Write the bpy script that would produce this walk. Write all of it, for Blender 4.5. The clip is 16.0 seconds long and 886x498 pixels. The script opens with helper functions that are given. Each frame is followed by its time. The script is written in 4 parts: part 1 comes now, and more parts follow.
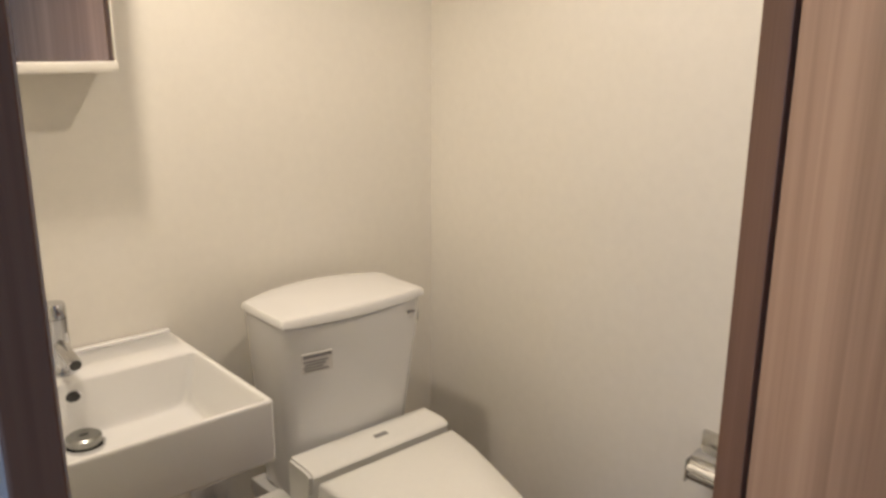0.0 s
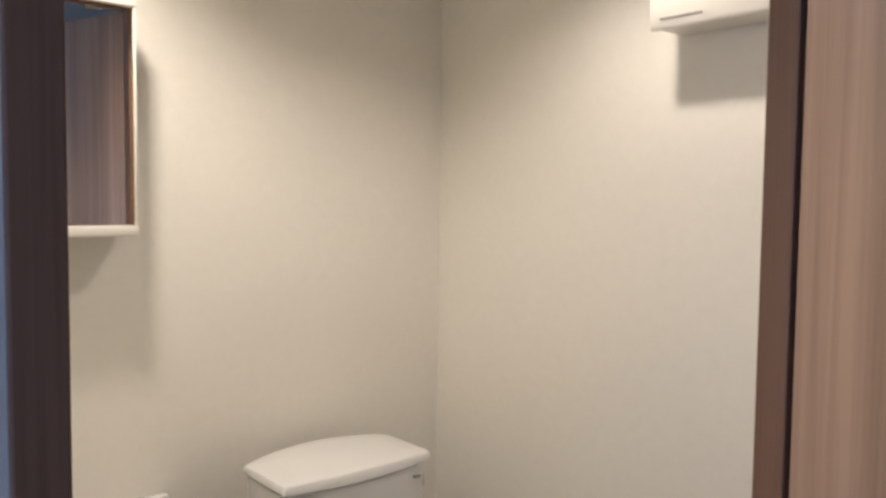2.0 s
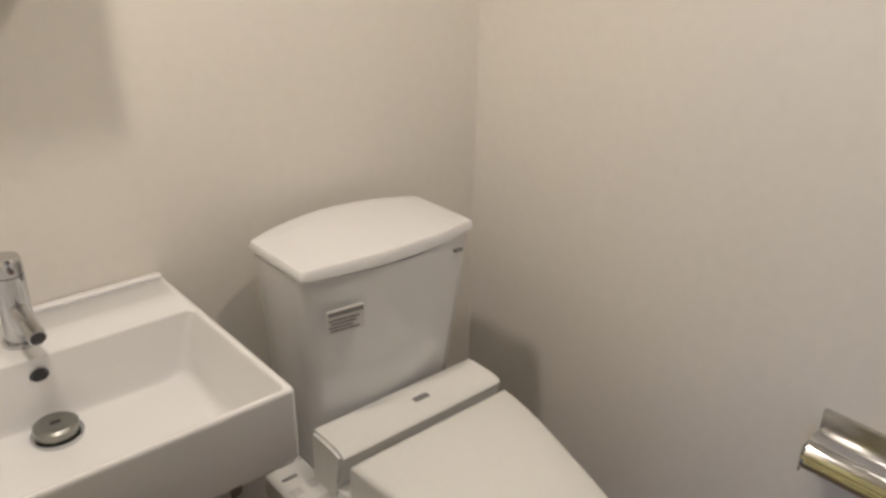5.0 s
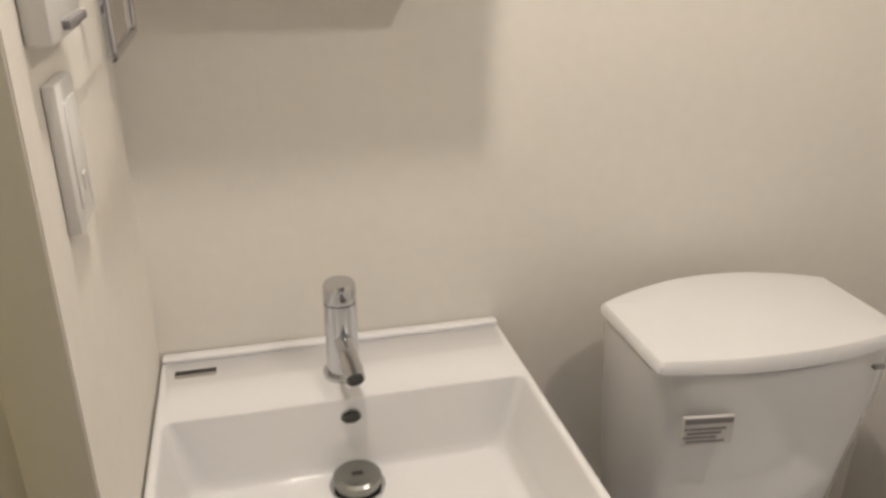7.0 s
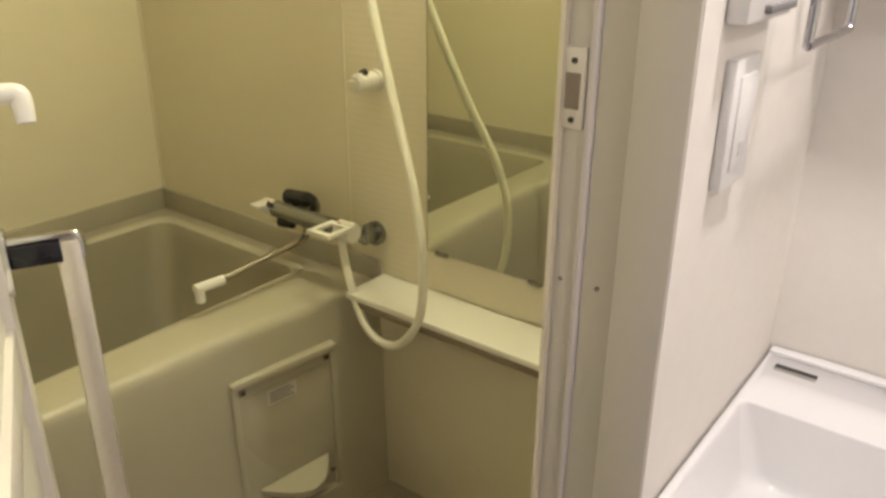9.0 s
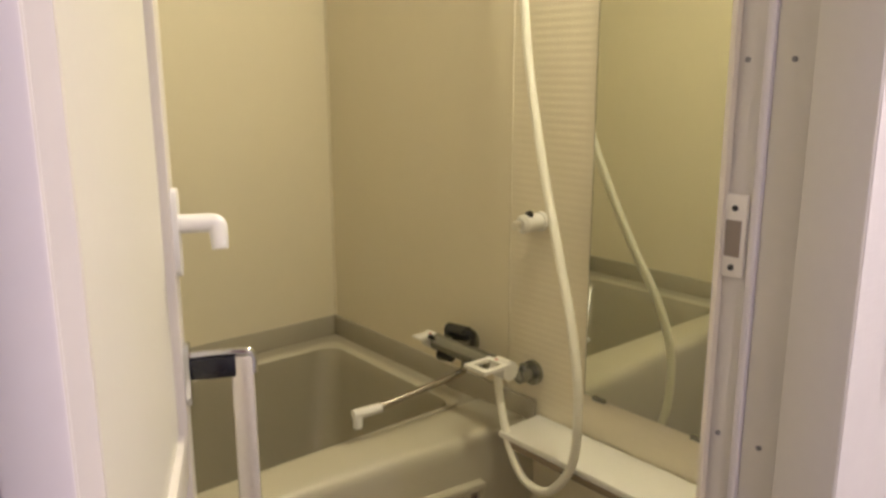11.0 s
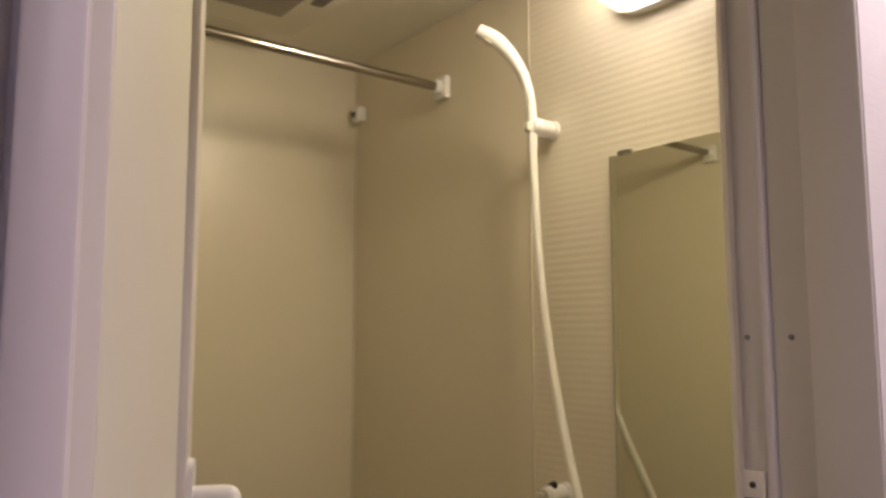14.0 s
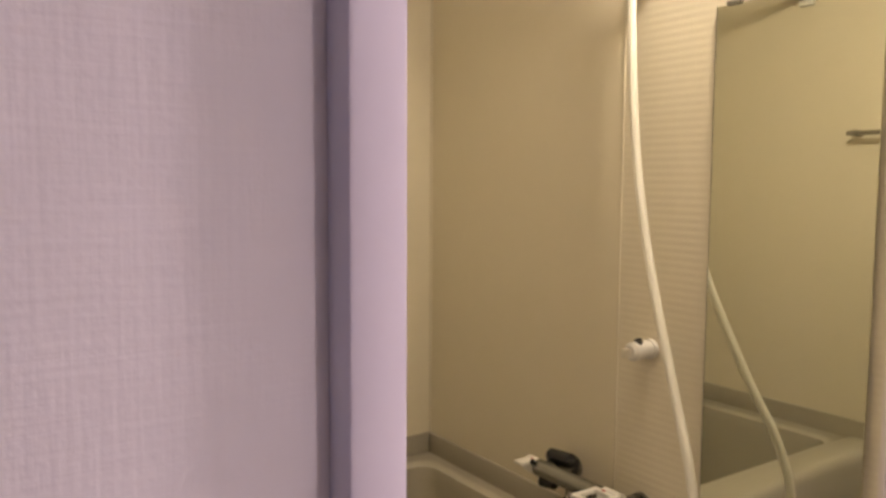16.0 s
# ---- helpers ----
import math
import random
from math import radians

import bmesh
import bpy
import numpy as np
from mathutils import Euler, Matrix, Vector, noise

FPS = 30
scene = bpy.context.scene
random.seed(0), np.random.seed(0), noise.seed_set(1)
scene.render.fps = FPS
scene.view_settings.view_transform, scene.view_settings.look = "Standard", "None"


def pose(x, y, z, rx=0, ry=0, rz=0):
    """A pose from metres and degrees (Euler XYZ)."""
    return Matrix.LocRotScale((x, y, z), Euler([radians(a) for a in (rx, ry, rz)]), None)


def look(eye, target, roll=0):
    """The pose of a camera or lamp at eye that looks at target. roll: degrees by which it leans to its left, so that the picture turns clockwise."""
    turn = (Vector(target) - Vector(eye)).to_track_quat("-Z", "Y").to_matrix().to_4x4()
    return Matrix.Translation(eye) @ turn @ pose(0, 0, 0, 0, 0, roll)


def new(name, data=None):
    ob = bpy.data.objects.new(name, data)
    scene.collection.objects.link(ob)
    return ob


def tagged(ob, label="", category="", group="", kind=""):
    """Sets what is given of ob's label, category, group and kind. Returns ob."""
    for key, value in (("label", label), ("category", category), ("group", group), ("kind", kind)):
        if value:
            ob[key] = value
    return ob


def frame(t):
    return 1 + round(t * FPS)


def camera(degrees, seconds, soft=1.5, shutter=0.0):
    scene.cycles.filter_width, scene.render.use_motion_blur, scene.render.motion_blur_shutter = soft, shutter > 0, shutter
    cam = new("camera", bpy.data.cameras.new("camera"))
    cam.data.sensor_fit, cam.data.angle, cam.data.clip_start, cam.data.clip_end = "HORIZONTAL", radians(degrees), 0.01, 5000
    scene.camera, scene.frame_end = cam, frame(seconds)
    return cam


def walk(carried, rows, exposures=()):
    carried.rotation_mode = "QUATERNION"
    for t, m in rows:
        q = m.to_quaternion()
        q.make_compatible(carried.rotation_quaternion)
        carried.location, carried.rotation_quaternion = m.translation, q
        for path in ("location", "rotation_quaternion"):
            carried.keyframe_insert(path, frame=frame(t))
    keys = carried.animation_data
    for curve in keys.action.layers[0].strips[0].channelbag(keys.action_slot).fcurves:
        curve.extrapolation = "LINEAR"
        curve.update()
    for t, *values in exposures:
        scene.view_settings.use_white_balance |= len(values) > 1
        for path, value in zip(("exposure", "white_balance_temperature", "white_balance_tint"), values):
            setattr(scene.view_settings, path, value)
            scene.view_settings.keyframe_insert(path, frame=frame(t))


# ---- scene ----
cam = camera(59.06, 16.0, soft=3.0)
PATH = [
    (0.0, pose(-1.360, -1.603, 1.399, 75.56, -0.32, -41.13)),
    (0.5, pose(-1.364, -1.612, 1.397, 82.21, -0.22, -40.94)),
    (1.0, pose(-1.375, -1.611, 1.399, 87.91, -0.41, -40.88)),
    (1.5, pose(-1.380, -1.604, 1.403, 89.90, -0.62, -40.98)),
    (2.0, pose(-1.377, -1.598, 1.420, 86.65, -0.67, -41.01)),
    (2.5, pose(-1.375, -1.593, 1.407, 80.60, -0.53, -41.17)),
    (3.0, pose(-1.366, -1.579, 1.388, 74.51, -0.27, -41.10)),
    (3.2, pose(-1.361, -1.568, 1.382, 72.29, -0.12, -41.04)),
    (5.3, pose(-1.153, -1.219, 1.404, 65.98, -0.36, -40.34)),
    (5.5, pose(-1.136, -1.196, 1.388, 66.47, -0.28, -39.30)),
    (6.0, pose(-1.117, -1.122, 1.382, 65.92, -0.67, -35.23)),
    (6.5, pose(-1.086, -1.062, 1.369, 66.83, -0.07, -26.17)),
    (7.0, pose(-1.096, -1.011, 1.379, 66.55, -0.34, -14.33)),
    (7.5, pose(-1.068, -0.994, 1.374, 66.89, -0.15, 0.71)),
    (8.0, pose(-1.049, -1.020, 1.374, 67.21, -0.10, 15.19)),
    (8.5, pose(-1.025, -1.047, 1.370, 67.13, -0.23, 28.22)),
    (9.0, pose(-1.016, -1.069, 1.368, 67.04, -0.31, 37.73)),
    (9.2, pose(-1.016, -1.073, 1.368, 67.03, -0.36, 40.59)),
    (11.3, pose(-0.996, -1.069, 1.371, 81.00, -0.37, 51.13)),
    (11.5, pose(-0.995, -1.067, 1.373, 84.17, -0.32, 51.25)),
    (12.0, pose(-0.983, -1.064, 1.377, 91.70, 0.34, 52.17)),
    (12.5, pose(-0.976, -1.067, 1.377, 98.69, 0.23, 52.13)),
    (13.0, pose(-0.972, -1.070, 1.378, 102.31, 0.18, 52.16)),
    (13.5, pose(-0.970, -1.078, 1.378, 101.39, 0.11, 52.12)),
    (14.0, pose(-0.970, -1.078, 1.381, 96.30, 0.07, 52.10)),
    (14.5, pose(-0.979, -1.079, 1.383, 90.87, -0.06, 52.04)),
    (15.0, pose(-0.984, -1.081, 1.386, 87.41, -0.15, 51.95)),
    (15.5, pose(-0.986, -1.108, 1.383, 86.25, -0.54, 52.80)),
    (16.0, pose(-1.032, -1.146, 1.413, 84.94, -0.33, 55.62)),
]
EXPOSURES = [
    (0.0, 0.15, 7250, 10), (0.6, 0.0, 7050, 10), (1.0, -0.15, 7150, 10), (1.5, -0.12, 6900, 10), (3.2, 0.20, 6520, 10), (5.3, -0.06, 6560, 10), (7.5, 0.10, 6440, 10),
    (9.2, 0.53, 6080, 16), (11.3, 0.36, 5850, 30), (13.0, -0.75, 6100, 38), (14.0, -0.48, 5980, 38), (14.6, -0.05, 5900, 38), (16.0, 0.15, 5980, 42),
]
walk(cam, PATH, EXPOSURES)

# ---- world and light ----
world = bpy.data.worlds.new("world")
scene.world = world
world.use_nodes = True
sky = world.node_tree.nodes.new("ShaderNodeTexSky")
sky.sky_type, sky.sun_disc, sky.sun_elevation, sky.sun_rotation = "NISHITA", False, radians(35), radians(120)
world.node_tree.nodes["Background"].inputs[1].default_value = 0.1
world.node_tree.links.new(sky.outputs[0], world.node_tree.nodes["Background"].inputs[0])


def lamp(name, kind, power, colour, m, size=0.1, size_y=None):
    data = bpy.data.lights.new(name, kind)
    data.energy, data.color = power, colour
    if kind == "AREA":
        data.size = size
        if size_y:
            data.shape, data.size_y = "RECTANGLE", size_y
        else:
            data.shape = "DISK"
    elif kind == "SPOT":
        data.shadow_soft_size, data.spot_size, data.spot_blend = size, radians(144), 0.7
    else:
        data.shadow_soft_size = size
    ob = new(name, data)
    ob.matrix_world = m
    return tagged(ob, kind="structure")


WARM = (1.0, 0.90, 0.80)
CEIL_Z = 2.105
DOWN_A = (-1.02, -0.345, CEIL_Z)
DOWN_B = (-0.388, -0.762, CEIL_Z)
lamp("downlight_lamp", "SPOT", 27.5, WARM, pose(DOWN_A[0], DOWN_A[1], CEIL_Z - 0.02), 0.045)
lamp("downlight_lamp", "SPOT", 15.5, WARM, pose(DOWN_B[0], DOWN_B[1], CEIL_Z - 0.02), 0.026)
lamp("bath_lamp", "AREA", 12.5, (1.0, 0.93, 0.49), look((-1.895, 0.077, 2.148), (-2.35, -0.75, 1.35)), 0.22)
# area lamp added at the unseen far end, for bluish daylight in the hall
lamp("added_hall_daylight", "AREA", 27, (0.27, 0.47, 1.0), pose(-3.35, -1.85, 1.3, 0, -90, 0), 1.1, 2.0)


# ---- materials ----
def material(name, colour, rough=0.5, metal=0.0, vary=0.06, scale=6.0, bump=0.0, bump_scale=200.0, coat=0.0, stretch=(1, 1, 1)):
    m = bpy.data.materials.new(name)
    m.use_nodes = True
    n, l = m.node_tree.nodes, m.node_tree.links
    b = n["Principled BSDF"]
    b.inputs["Roughness"].default_value, b.inputs["Metallic"].default_value = rough, metal
    b.inputs["Coat Weight"].default_value = coat
    co = n.new("ShaderNodeTexCoord")
    mp = n.new("ShaderNodeMapping")
    mp.inputs["Scale"].default_value = stretch
    l.new(co.outputs["Object"], mp.inputs["Vector"])
    big, small = n.new("ShaderNodeTexNoise"), n.new("ShaderNodeTexNoise")
    big.inputs["Scale"].default_value, small.inputs["Scale"].default_value = scale, scale * 17
    big.inputs["Detail"].default_value = small.inputs["Detail"].default_value = 4
    mix = n.new("ShaderNodeMath")
    mix.operation = "ADD"
    l.new(mp.outputs[0], big.inputs["Vector"]), l.new(mp.outputs[0], small.inputs["Vector"])
    l.new(big.outputs[0], mix.inputs[0]), l.new(small.outputs[0], mix.inputs[1])
    ramp = n.new("ShaderNodeMapRange")
    ramp.inputs["From Min"].default_value, ramp.inputs["From Max"].default_value = 0.6, 1.4
    ramp.inputs["To Min"].default_value, ramp.inputs["To Max"].default_value = 1 - vary, 1 + vary
    l.new(mix.outputs[0], ramp.inputs[0])
    mul = n.new("ShaderNodeMix")
    mul.data_type, mul.blend_type, mul.inputs[0].default_value = "RGBA", "MULTIPLY", 1.0
    mul.inputs[6].default_value = (*colour, 1)
    l.new(ramp.outputs[0], mul.inputs[7])
    l.new(mul.outputs[2], b.inputs["Base Color"])
    rr = n.new("ShaderNodeMapRange")
    rr.inputs["To Min"].default_value, rr.inputs["To Max"].default_value = rough * 0.96, min(1, rough * 1.04)
    l.new(small.outputs[0], rr.inputs[0]), l.new(rr.outputs[0], b.inputs["Roughness"])
    if bump:
        t = n.new("ShaderNodeTexNoise")
        t.inputs["Scale"].default_value, t.inputs["Detail"].default_value = bump_scale, 3
        l.new(mp.outputs[0], t.inputs["Vector"])
        bp = n.new("ShaderNodeBump")
        bp.inputs["Strength"].default_value, bp.inputs["Distance"].default_value = bump, 0.002
        l.new(t.outputs[0], bp.inputs["Height"]), l.new(bp.outputs[0], b.inputs["Normal"])
    return m


def wallpaper(name, colour):
    """Woven vinyl: fine threads both ways, with slubs and a few coarser lumps."""
    m = material(name, colour, 0.85, vary=0.03, scale=2.5)
    n, l = m.node_tree.nodes, m.node_tree.links
    co = n.new("ShaderNodeTexCoord")
    total = None
    for s, w in (((260, 260, 18), 0.6), ((22, 22, 300), 0.6), ((46, 46, 60), 0.55), ((420, 420, 420), 0.3)):
        mp, t = n.new("ShaderNodeMapping"), n.new("ShaderNodeTexNoise")
        mp.inputs["Scale"].default_value = s
        t.inputs["Scale"].default_value, t.inputs["Detail"].default_value = 1.0, 2
        l.new(co.outputs["Object"], mp.inputs["Vector"]), l.new(mp.outputs[0], t.inputs["Vector"])
        f = n.new("ShaderNodeMath")
        f.operation = "MULTIPLY_ADD"
        f.inputs[1].default_value = w
        l.new(t.outputs[0], f.inputs[0])
        if total:
            l.new(total.outputs[0], f.inputs[2])
        else:
            f.inputs[2].default_value = 0
        total = f
    bp = n.new("ShaderNodeBump")
    bp.inputs["Strength"].default_value, bp.inputs["Distance"].default_value = 0.26, 0.0013
    l.new(total.outputs[0], bp.inputs["Height"]), l.new(bp.outputs[0], n["Principled BSDF"].inputs["Normal"])
    return m


def wood(name, dark, light, rough=0.45, scale=1.0):
    """Printed wood-grain sheet with the grain running up."""
    m = bpy.data.materials.new(name)
    m.use_nodes = True
    n, l = m.node_tree.nodes, m.node_tree.links
    b = n["Principled BSDF"]
    co = n.new("ShaderNodeTexCoord")
    fac = None
    for s, w in (((14, 14, 0.35), 0.62), ((70, 70, 1.2), 0.28), ((260, 260, 5), 0.16)):
        mp, t = n.new("ShaderNodeMapping"), n.new("ShaderNodeTexNoise")
        mp.inputs["Scale"].default_value = [k * scale for k in s]
        t.inputs["Scale"].default_value, t.inputs["Detail"].default_value, t.inputs["Distortion"].default_value = 1.0, 3, 0.4
        l.new(co.outputs["Object"], mp.inputs["Vector"]), l.new(mp.outputs[0], t.inputs["Vector"])
        f = n.new("ShaderNodeMath")
        f.operation = "MULTIPLY_ADD"
        f.inputs[1].default_value = w
        l.new(t.outputs[0], f.inputs[0])
        if fac:
            l.new(fac.outputs[0], f.inputs[2])
        else:
            f.inputs[2].default_value = 0
        fac = f
    ramp = n.new("ShaderNodeValToRGB")
    ramp.color_ramp.elements[0].position, ramp.color_ramp.elements[0].color = 0.36, (*dark, 1)
    ramp.color_ramp.elements[1].position, ramp.color_ramp.elements[1].color = 0.68, (*light, 1)
    l.new(fac.outputs[0], ramp.inputs[0]), l.new(ramp.outputs[0], b.inputs["Base Color"])
    b.inputs["Roughness"].default_value = rough
    bp = n.new("ShaderNodeBump")
    bp.inputs["Strength"].default_value, bp.inputs["Distance"].default_value = 0.12, 0.001
    l.new(fac.outputs[0], bp.inputs["Height"]), l.new(bp.outputs[0], b.inputs["Normal"])
    return m


WALL = wallpaper("wallpaper", (0.78, 0.745, 0.682))
CEIL = wallpaper("ceiling_paper", (0.80, 0.78, 0.74))
WOOD_DARK = wood("dark_wood", (0.178, 0.080, 0.044), (0.330, 0.175, 0.108))
WOOD_LEAF = wood("leaf_wood", (0.235, 0.132, 0.088), (0.52, 0.335, 0.235), scale=0.7)
FLOOR = wood("floor_wood", (0.20, 0.13, 0.09), (0.36, 0.26, 0.19))
CERAMIC = material("ceramic", (0.76, 0.755, 0.75), 0.06, vary=0.012, coat=0.4)
PLASTIC = material("white_plastic", (0.80, 0.79, 0.76), 0.32, vary=0.02)
IVORY = material("ivory_plastic", (0.74, 0.70, 0.60), 0.38, vary=0.02)
CABINET = material("cabinet_film", (0.73, 0.70, 0.645), 0.35, vary=0.015)
POLE = material("pole_steel", (0.36, 0.33, 0.29), 0.17, 1.0, vary=0.04)
MIXER = material("mixer_metal", (0.30, 0.30, 0.28), 0.26, 0.85, vary=0.05)
CHROME = material("chrome", (0.58, 0.585, 0.60), 0.09, 1.0, vary=0.02)
STEEL = material("steel", (0.58, 0.57, 0.55), 0.24, 1.0, vary=0.05)
DARK = material("dark_hole", (0.025, 0.024, 0.024), 0.5, vary=0.1)
BLACK = material("black_plastic", (0.012, 0.013, 0.018), 0.2, vary=0.05)
GREY = material("grey_print", (0.22, 0.21, 0.21), 0.6, vary=0.15, scale=60)
PALE = material("pale_label", (0.62, 0.60, 0.58), 0.4, vary=0.08, scale=50)
BATH_WALL = material("bath_panel", (0.74, 0.68, 0.54), 0.33, vary=0.012, scale=1.5)
BATH_RIB = material("bath_rib_panel", (0.76, 0.70, 0.57), 0.30, vary=0.02, scale=3)
BATH_CEIL = material("bath_ceiling", (0.78, 0.74, 0.64), 0.35, vary=0.02)
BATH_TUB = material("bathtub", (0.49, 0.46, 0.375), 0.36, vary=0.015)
# tub hue, about a third darker, for the inside
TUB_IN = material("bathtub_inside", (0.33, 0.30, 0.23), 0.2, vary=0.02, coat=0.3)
BAND = material("flange_and_ledge_shade", (0.40, 0.37, 0.30), 0.3, vary=0.03)
BATH_FLOOR = material("bath_floor", (0.40, 0.36, 0.29), 0.5, vary=0.04, bump=0.2, bump_scale=60)
# frame enamel with the shade of the right jambs put into its colour
FRAME_SHADED = material("frame_enamel_shaded", (0.605, 0.57, 0.505), 0.38, vary=0.02)
LEAF = material("door_enamel", (0.655, 0.62, 0.56), 0.32, vary=0.015)
TRIM = material("white_trim", (0.66, 0.62, 0.615), 0.4, vary=0.015)
HOSE = material("hose_vinyl", (0.82, 0.80, 0.73), 0.35, vary=0.03)
SEALANT = material("sealant", (0.69, 0.635, 0.51), 0.5, vary=0.04)
# brown standing for shade inside openings; also colours the screws and shelf under-edge
HOLE = material("recess_shade_brown", (0.26, 0.21, 0.16), 0.6)
BAR = material("bright_bar", (0.76, 0.72, 0.62), 0.22, 0.55, vary=0.05, scale=9)
RED = material("red_dot", (0.45, 0.04, 0.03), 0.4)

mirror_glass = bpy.data.materials.new("mirror_glass")
mirror_glass.use_nodes = True
mb = mirror_glass.node_tree.nodes["Principled BSDF"]
mb.inputs["Base Color"].default_value, mb.inputs["Metallic"].default_value, mb.inputs["Roughness"].default_value = (0.86, 0.885, 0.86, 1), 1.0, 0.012
bath_glass = mirror_glass.copy()
bath_glass.name = "bath_mirror_glass"
bath_glass.node_tree.nodes["Principled BSDF"].inputs["Base Color"].default_value = (0.785, 0.80, 0.69, 1)

glow = bpy.data.materials.new("lit_globe")
glow.use_nodes = True
gb = glow.node_tree.nodes["Principled BSDF"]
gb.inputs["Base Color"].default_value = (0.9, 0.88, 0.8, 1)
gb.inputs["Emission Color"].default_value, gb.inputs["Emission Strength"].default_value = (1.0, 0.94, 0.62, 1), 12.0

door_panel = material("door_panel", (0.655, 0.635, 0.55), 0.45, vary=0.02, bump=0.15, bump_scale=120)


# ---- shapes ----
def box(bm, lo, hi, bevel=0.0, seg=2):
    made = bmesh.ops.create_cube(bm, size=1)["verts"]
    for v in made:
        v.co = Vector([lo[i] + (v.co[i] + 0.5) * (hi[i] - lo[i]) for i in range(3)])
    if bevel:
        edges = {e for v in made for e in v.link_edges}
        bmesh.ops.bevel(bm, geom=list(edges), offset=bevel, segments=seg, profile=0.5, affect="EDGES")
    return bm


def rod(bm, a, b, r, r2=None, seg=24):
    a, b = Vector(a), Vector(b)
    turn = (b - a).to_track_quat("Z", "Y").to_matrix().to_4x4()
    bmesh.ops.create_cone(bm, cap_ends=True, segments=seg, radius1=r, radius2=r if r2 is None else r2, depth=(b - a).length,
                          matrix=Matrix.Translation((a + b) / 2) @ turn)
    return bm


def smooth_line(pts, steps=8):
    pts = [Vector(p) for p in pts]
    out = []
    for i in range(len(pts) - 1):
        p0, p1, p2, p3 = pts[max(i - 1, 0)], pts[i], pts[i + 1], pts[min(i + 2, len(pts) - 1)]
        for k in range(steps):
            t = k / steps
            out.append(0.5 * (2 * p1 + (p2 - p0) * t + (2 * p0 - 5 * p1 + 4 * p2 - p3) * t * t + (3 * p1 - p0 - 3 * p2 + p3) * t ** 3))
    return out + [pts[-1]]


def tube(bm, pts, r, seg=12, steps=8, radii=None, flat=1.0):
    """A round bar along a smooth line; radii: one radius at each given point."""
    line = smooth_line(pts, steps) if steps > 1 else [Vector(p) for p in pts]
    rings = []
    side = None
    for i, p in enumerate(line):
        d = (line[min(i + 1, len(line) - 1)] - line[max(i - 1, 0)]).normalized()
        if side is None:
            side = d.orthogonal().normalized()
        side = (side - d * side.dot(d)).normalized()
        other = d.cross(side)
        rr = r
        if radii:
            k = i / (len(line) - 1) * (len(radii) - 1)
            j = min(int(k), len(radii) - 2)
            rr = radii[j] + (radii[j + 1] - radii[j]) * (k - j)
        rings.append([bm.verts.new(p + side * rr * math.cos(a) + other * rr * flat * math.sin(a)) for a in (2 * math.pi * s / seg for s in range(seg))])
    for u, v in zip(rings, rings[1:]):
        for s in range(seg):
            bm.faces.new((u[s], u[(s + 1) % seg], v[(s + 1) % seg], v[s]))
    bm.faces.new(rings[0][::-1]), bm.faces.new(rings[-1])
    return bm


def loft(bm, rings, cap=(True, True)):
    """Joins rings of equally many points."""
    made = [[bm.verts.new(p) for p in ring] for ring in rings]
    n = len(made[0])
    for u, v in zip(made, made[1:]):
        for s in range(n):
            bm.faces.new((u[s], u[(s + 1) % n], v[(s + 1) % n], v[s]))
    if cap[0]:
        bm.faces.new(made[0][::-1])
    if cap[1]:
        bm.faces.new(made[-1])
    return bm


def rounded(x0, y0, x1, y1, r, seg=5):
    """Corners of a rounded rectangle, anticlockwise."""
    out = []
    for cx, cy, a0 in ((x1 - r, y1 - r, 0), (x0 + r, y1 - r, 90), (x0 + r, y0 + r, 180), (x1 - r, y0 + r, 270)):
        for k in range(seg + 1):
            a = radians(a0 + 90 * k / seg)
            out.append((cx + r * math.cos(a), cy + r * math.sin(a)))
    return out


def at_z(ring, z, about=None, grow=1.0):
    if about:
        ring = [(about[0] + (x - about[0]) * grow, about[1] + (y - about[1]) * grow) for x, y in ring]
    return [Vector((x, y, z)) for x, y in ring]


def mesh_object(name, bm, mat, smooth=35):
    bmesh.ops.recalc_face_normals(bm, faces=bm.faces)
    me = bpy.data.meshes.new(name)
    bm.to_mesh(me)
    bm.free()
    me.materials.append(mat)
    if smooth:
        me.polygons.foreach_set("use_smooth", [True] * len(me.polygons))
        me.set_sharp_from_angle(angle=radians(smooth))
    return new(name, me)


def thing(name, base, label, category, group=""):
    ob = new(name)
    ob.empty_display_size = 0.05
    ob.location = base
    return tagged(ob, label, category, group)


def part(name, bm, mat, parent, label="", smooth=35):
    ob = mesh_object(name, bm, mat, smooth)
    ob.parent = parent
    if parent.type == "EMPTY":
        ob.matrix_parent_inverse = Matrix.Translation(-parent.location)
    if label:
        ob["label"] = label
    return ob


def single(name, bm, mat, label, category, group="", smooth=35):
    return tagged(mesh_object(name, bm, mat, smooth), label, category, group)


def structure(name, boxes, mat, label="", bevel=0.0, smooth=None):
    bm = bmesh.new()
    for lo, hi in boxes:
        box(bm, lo, hi, bevel)
    return tagged(mesh_object(name, bm, mat, smooth), label, kind="structure")


N = bmesh.new

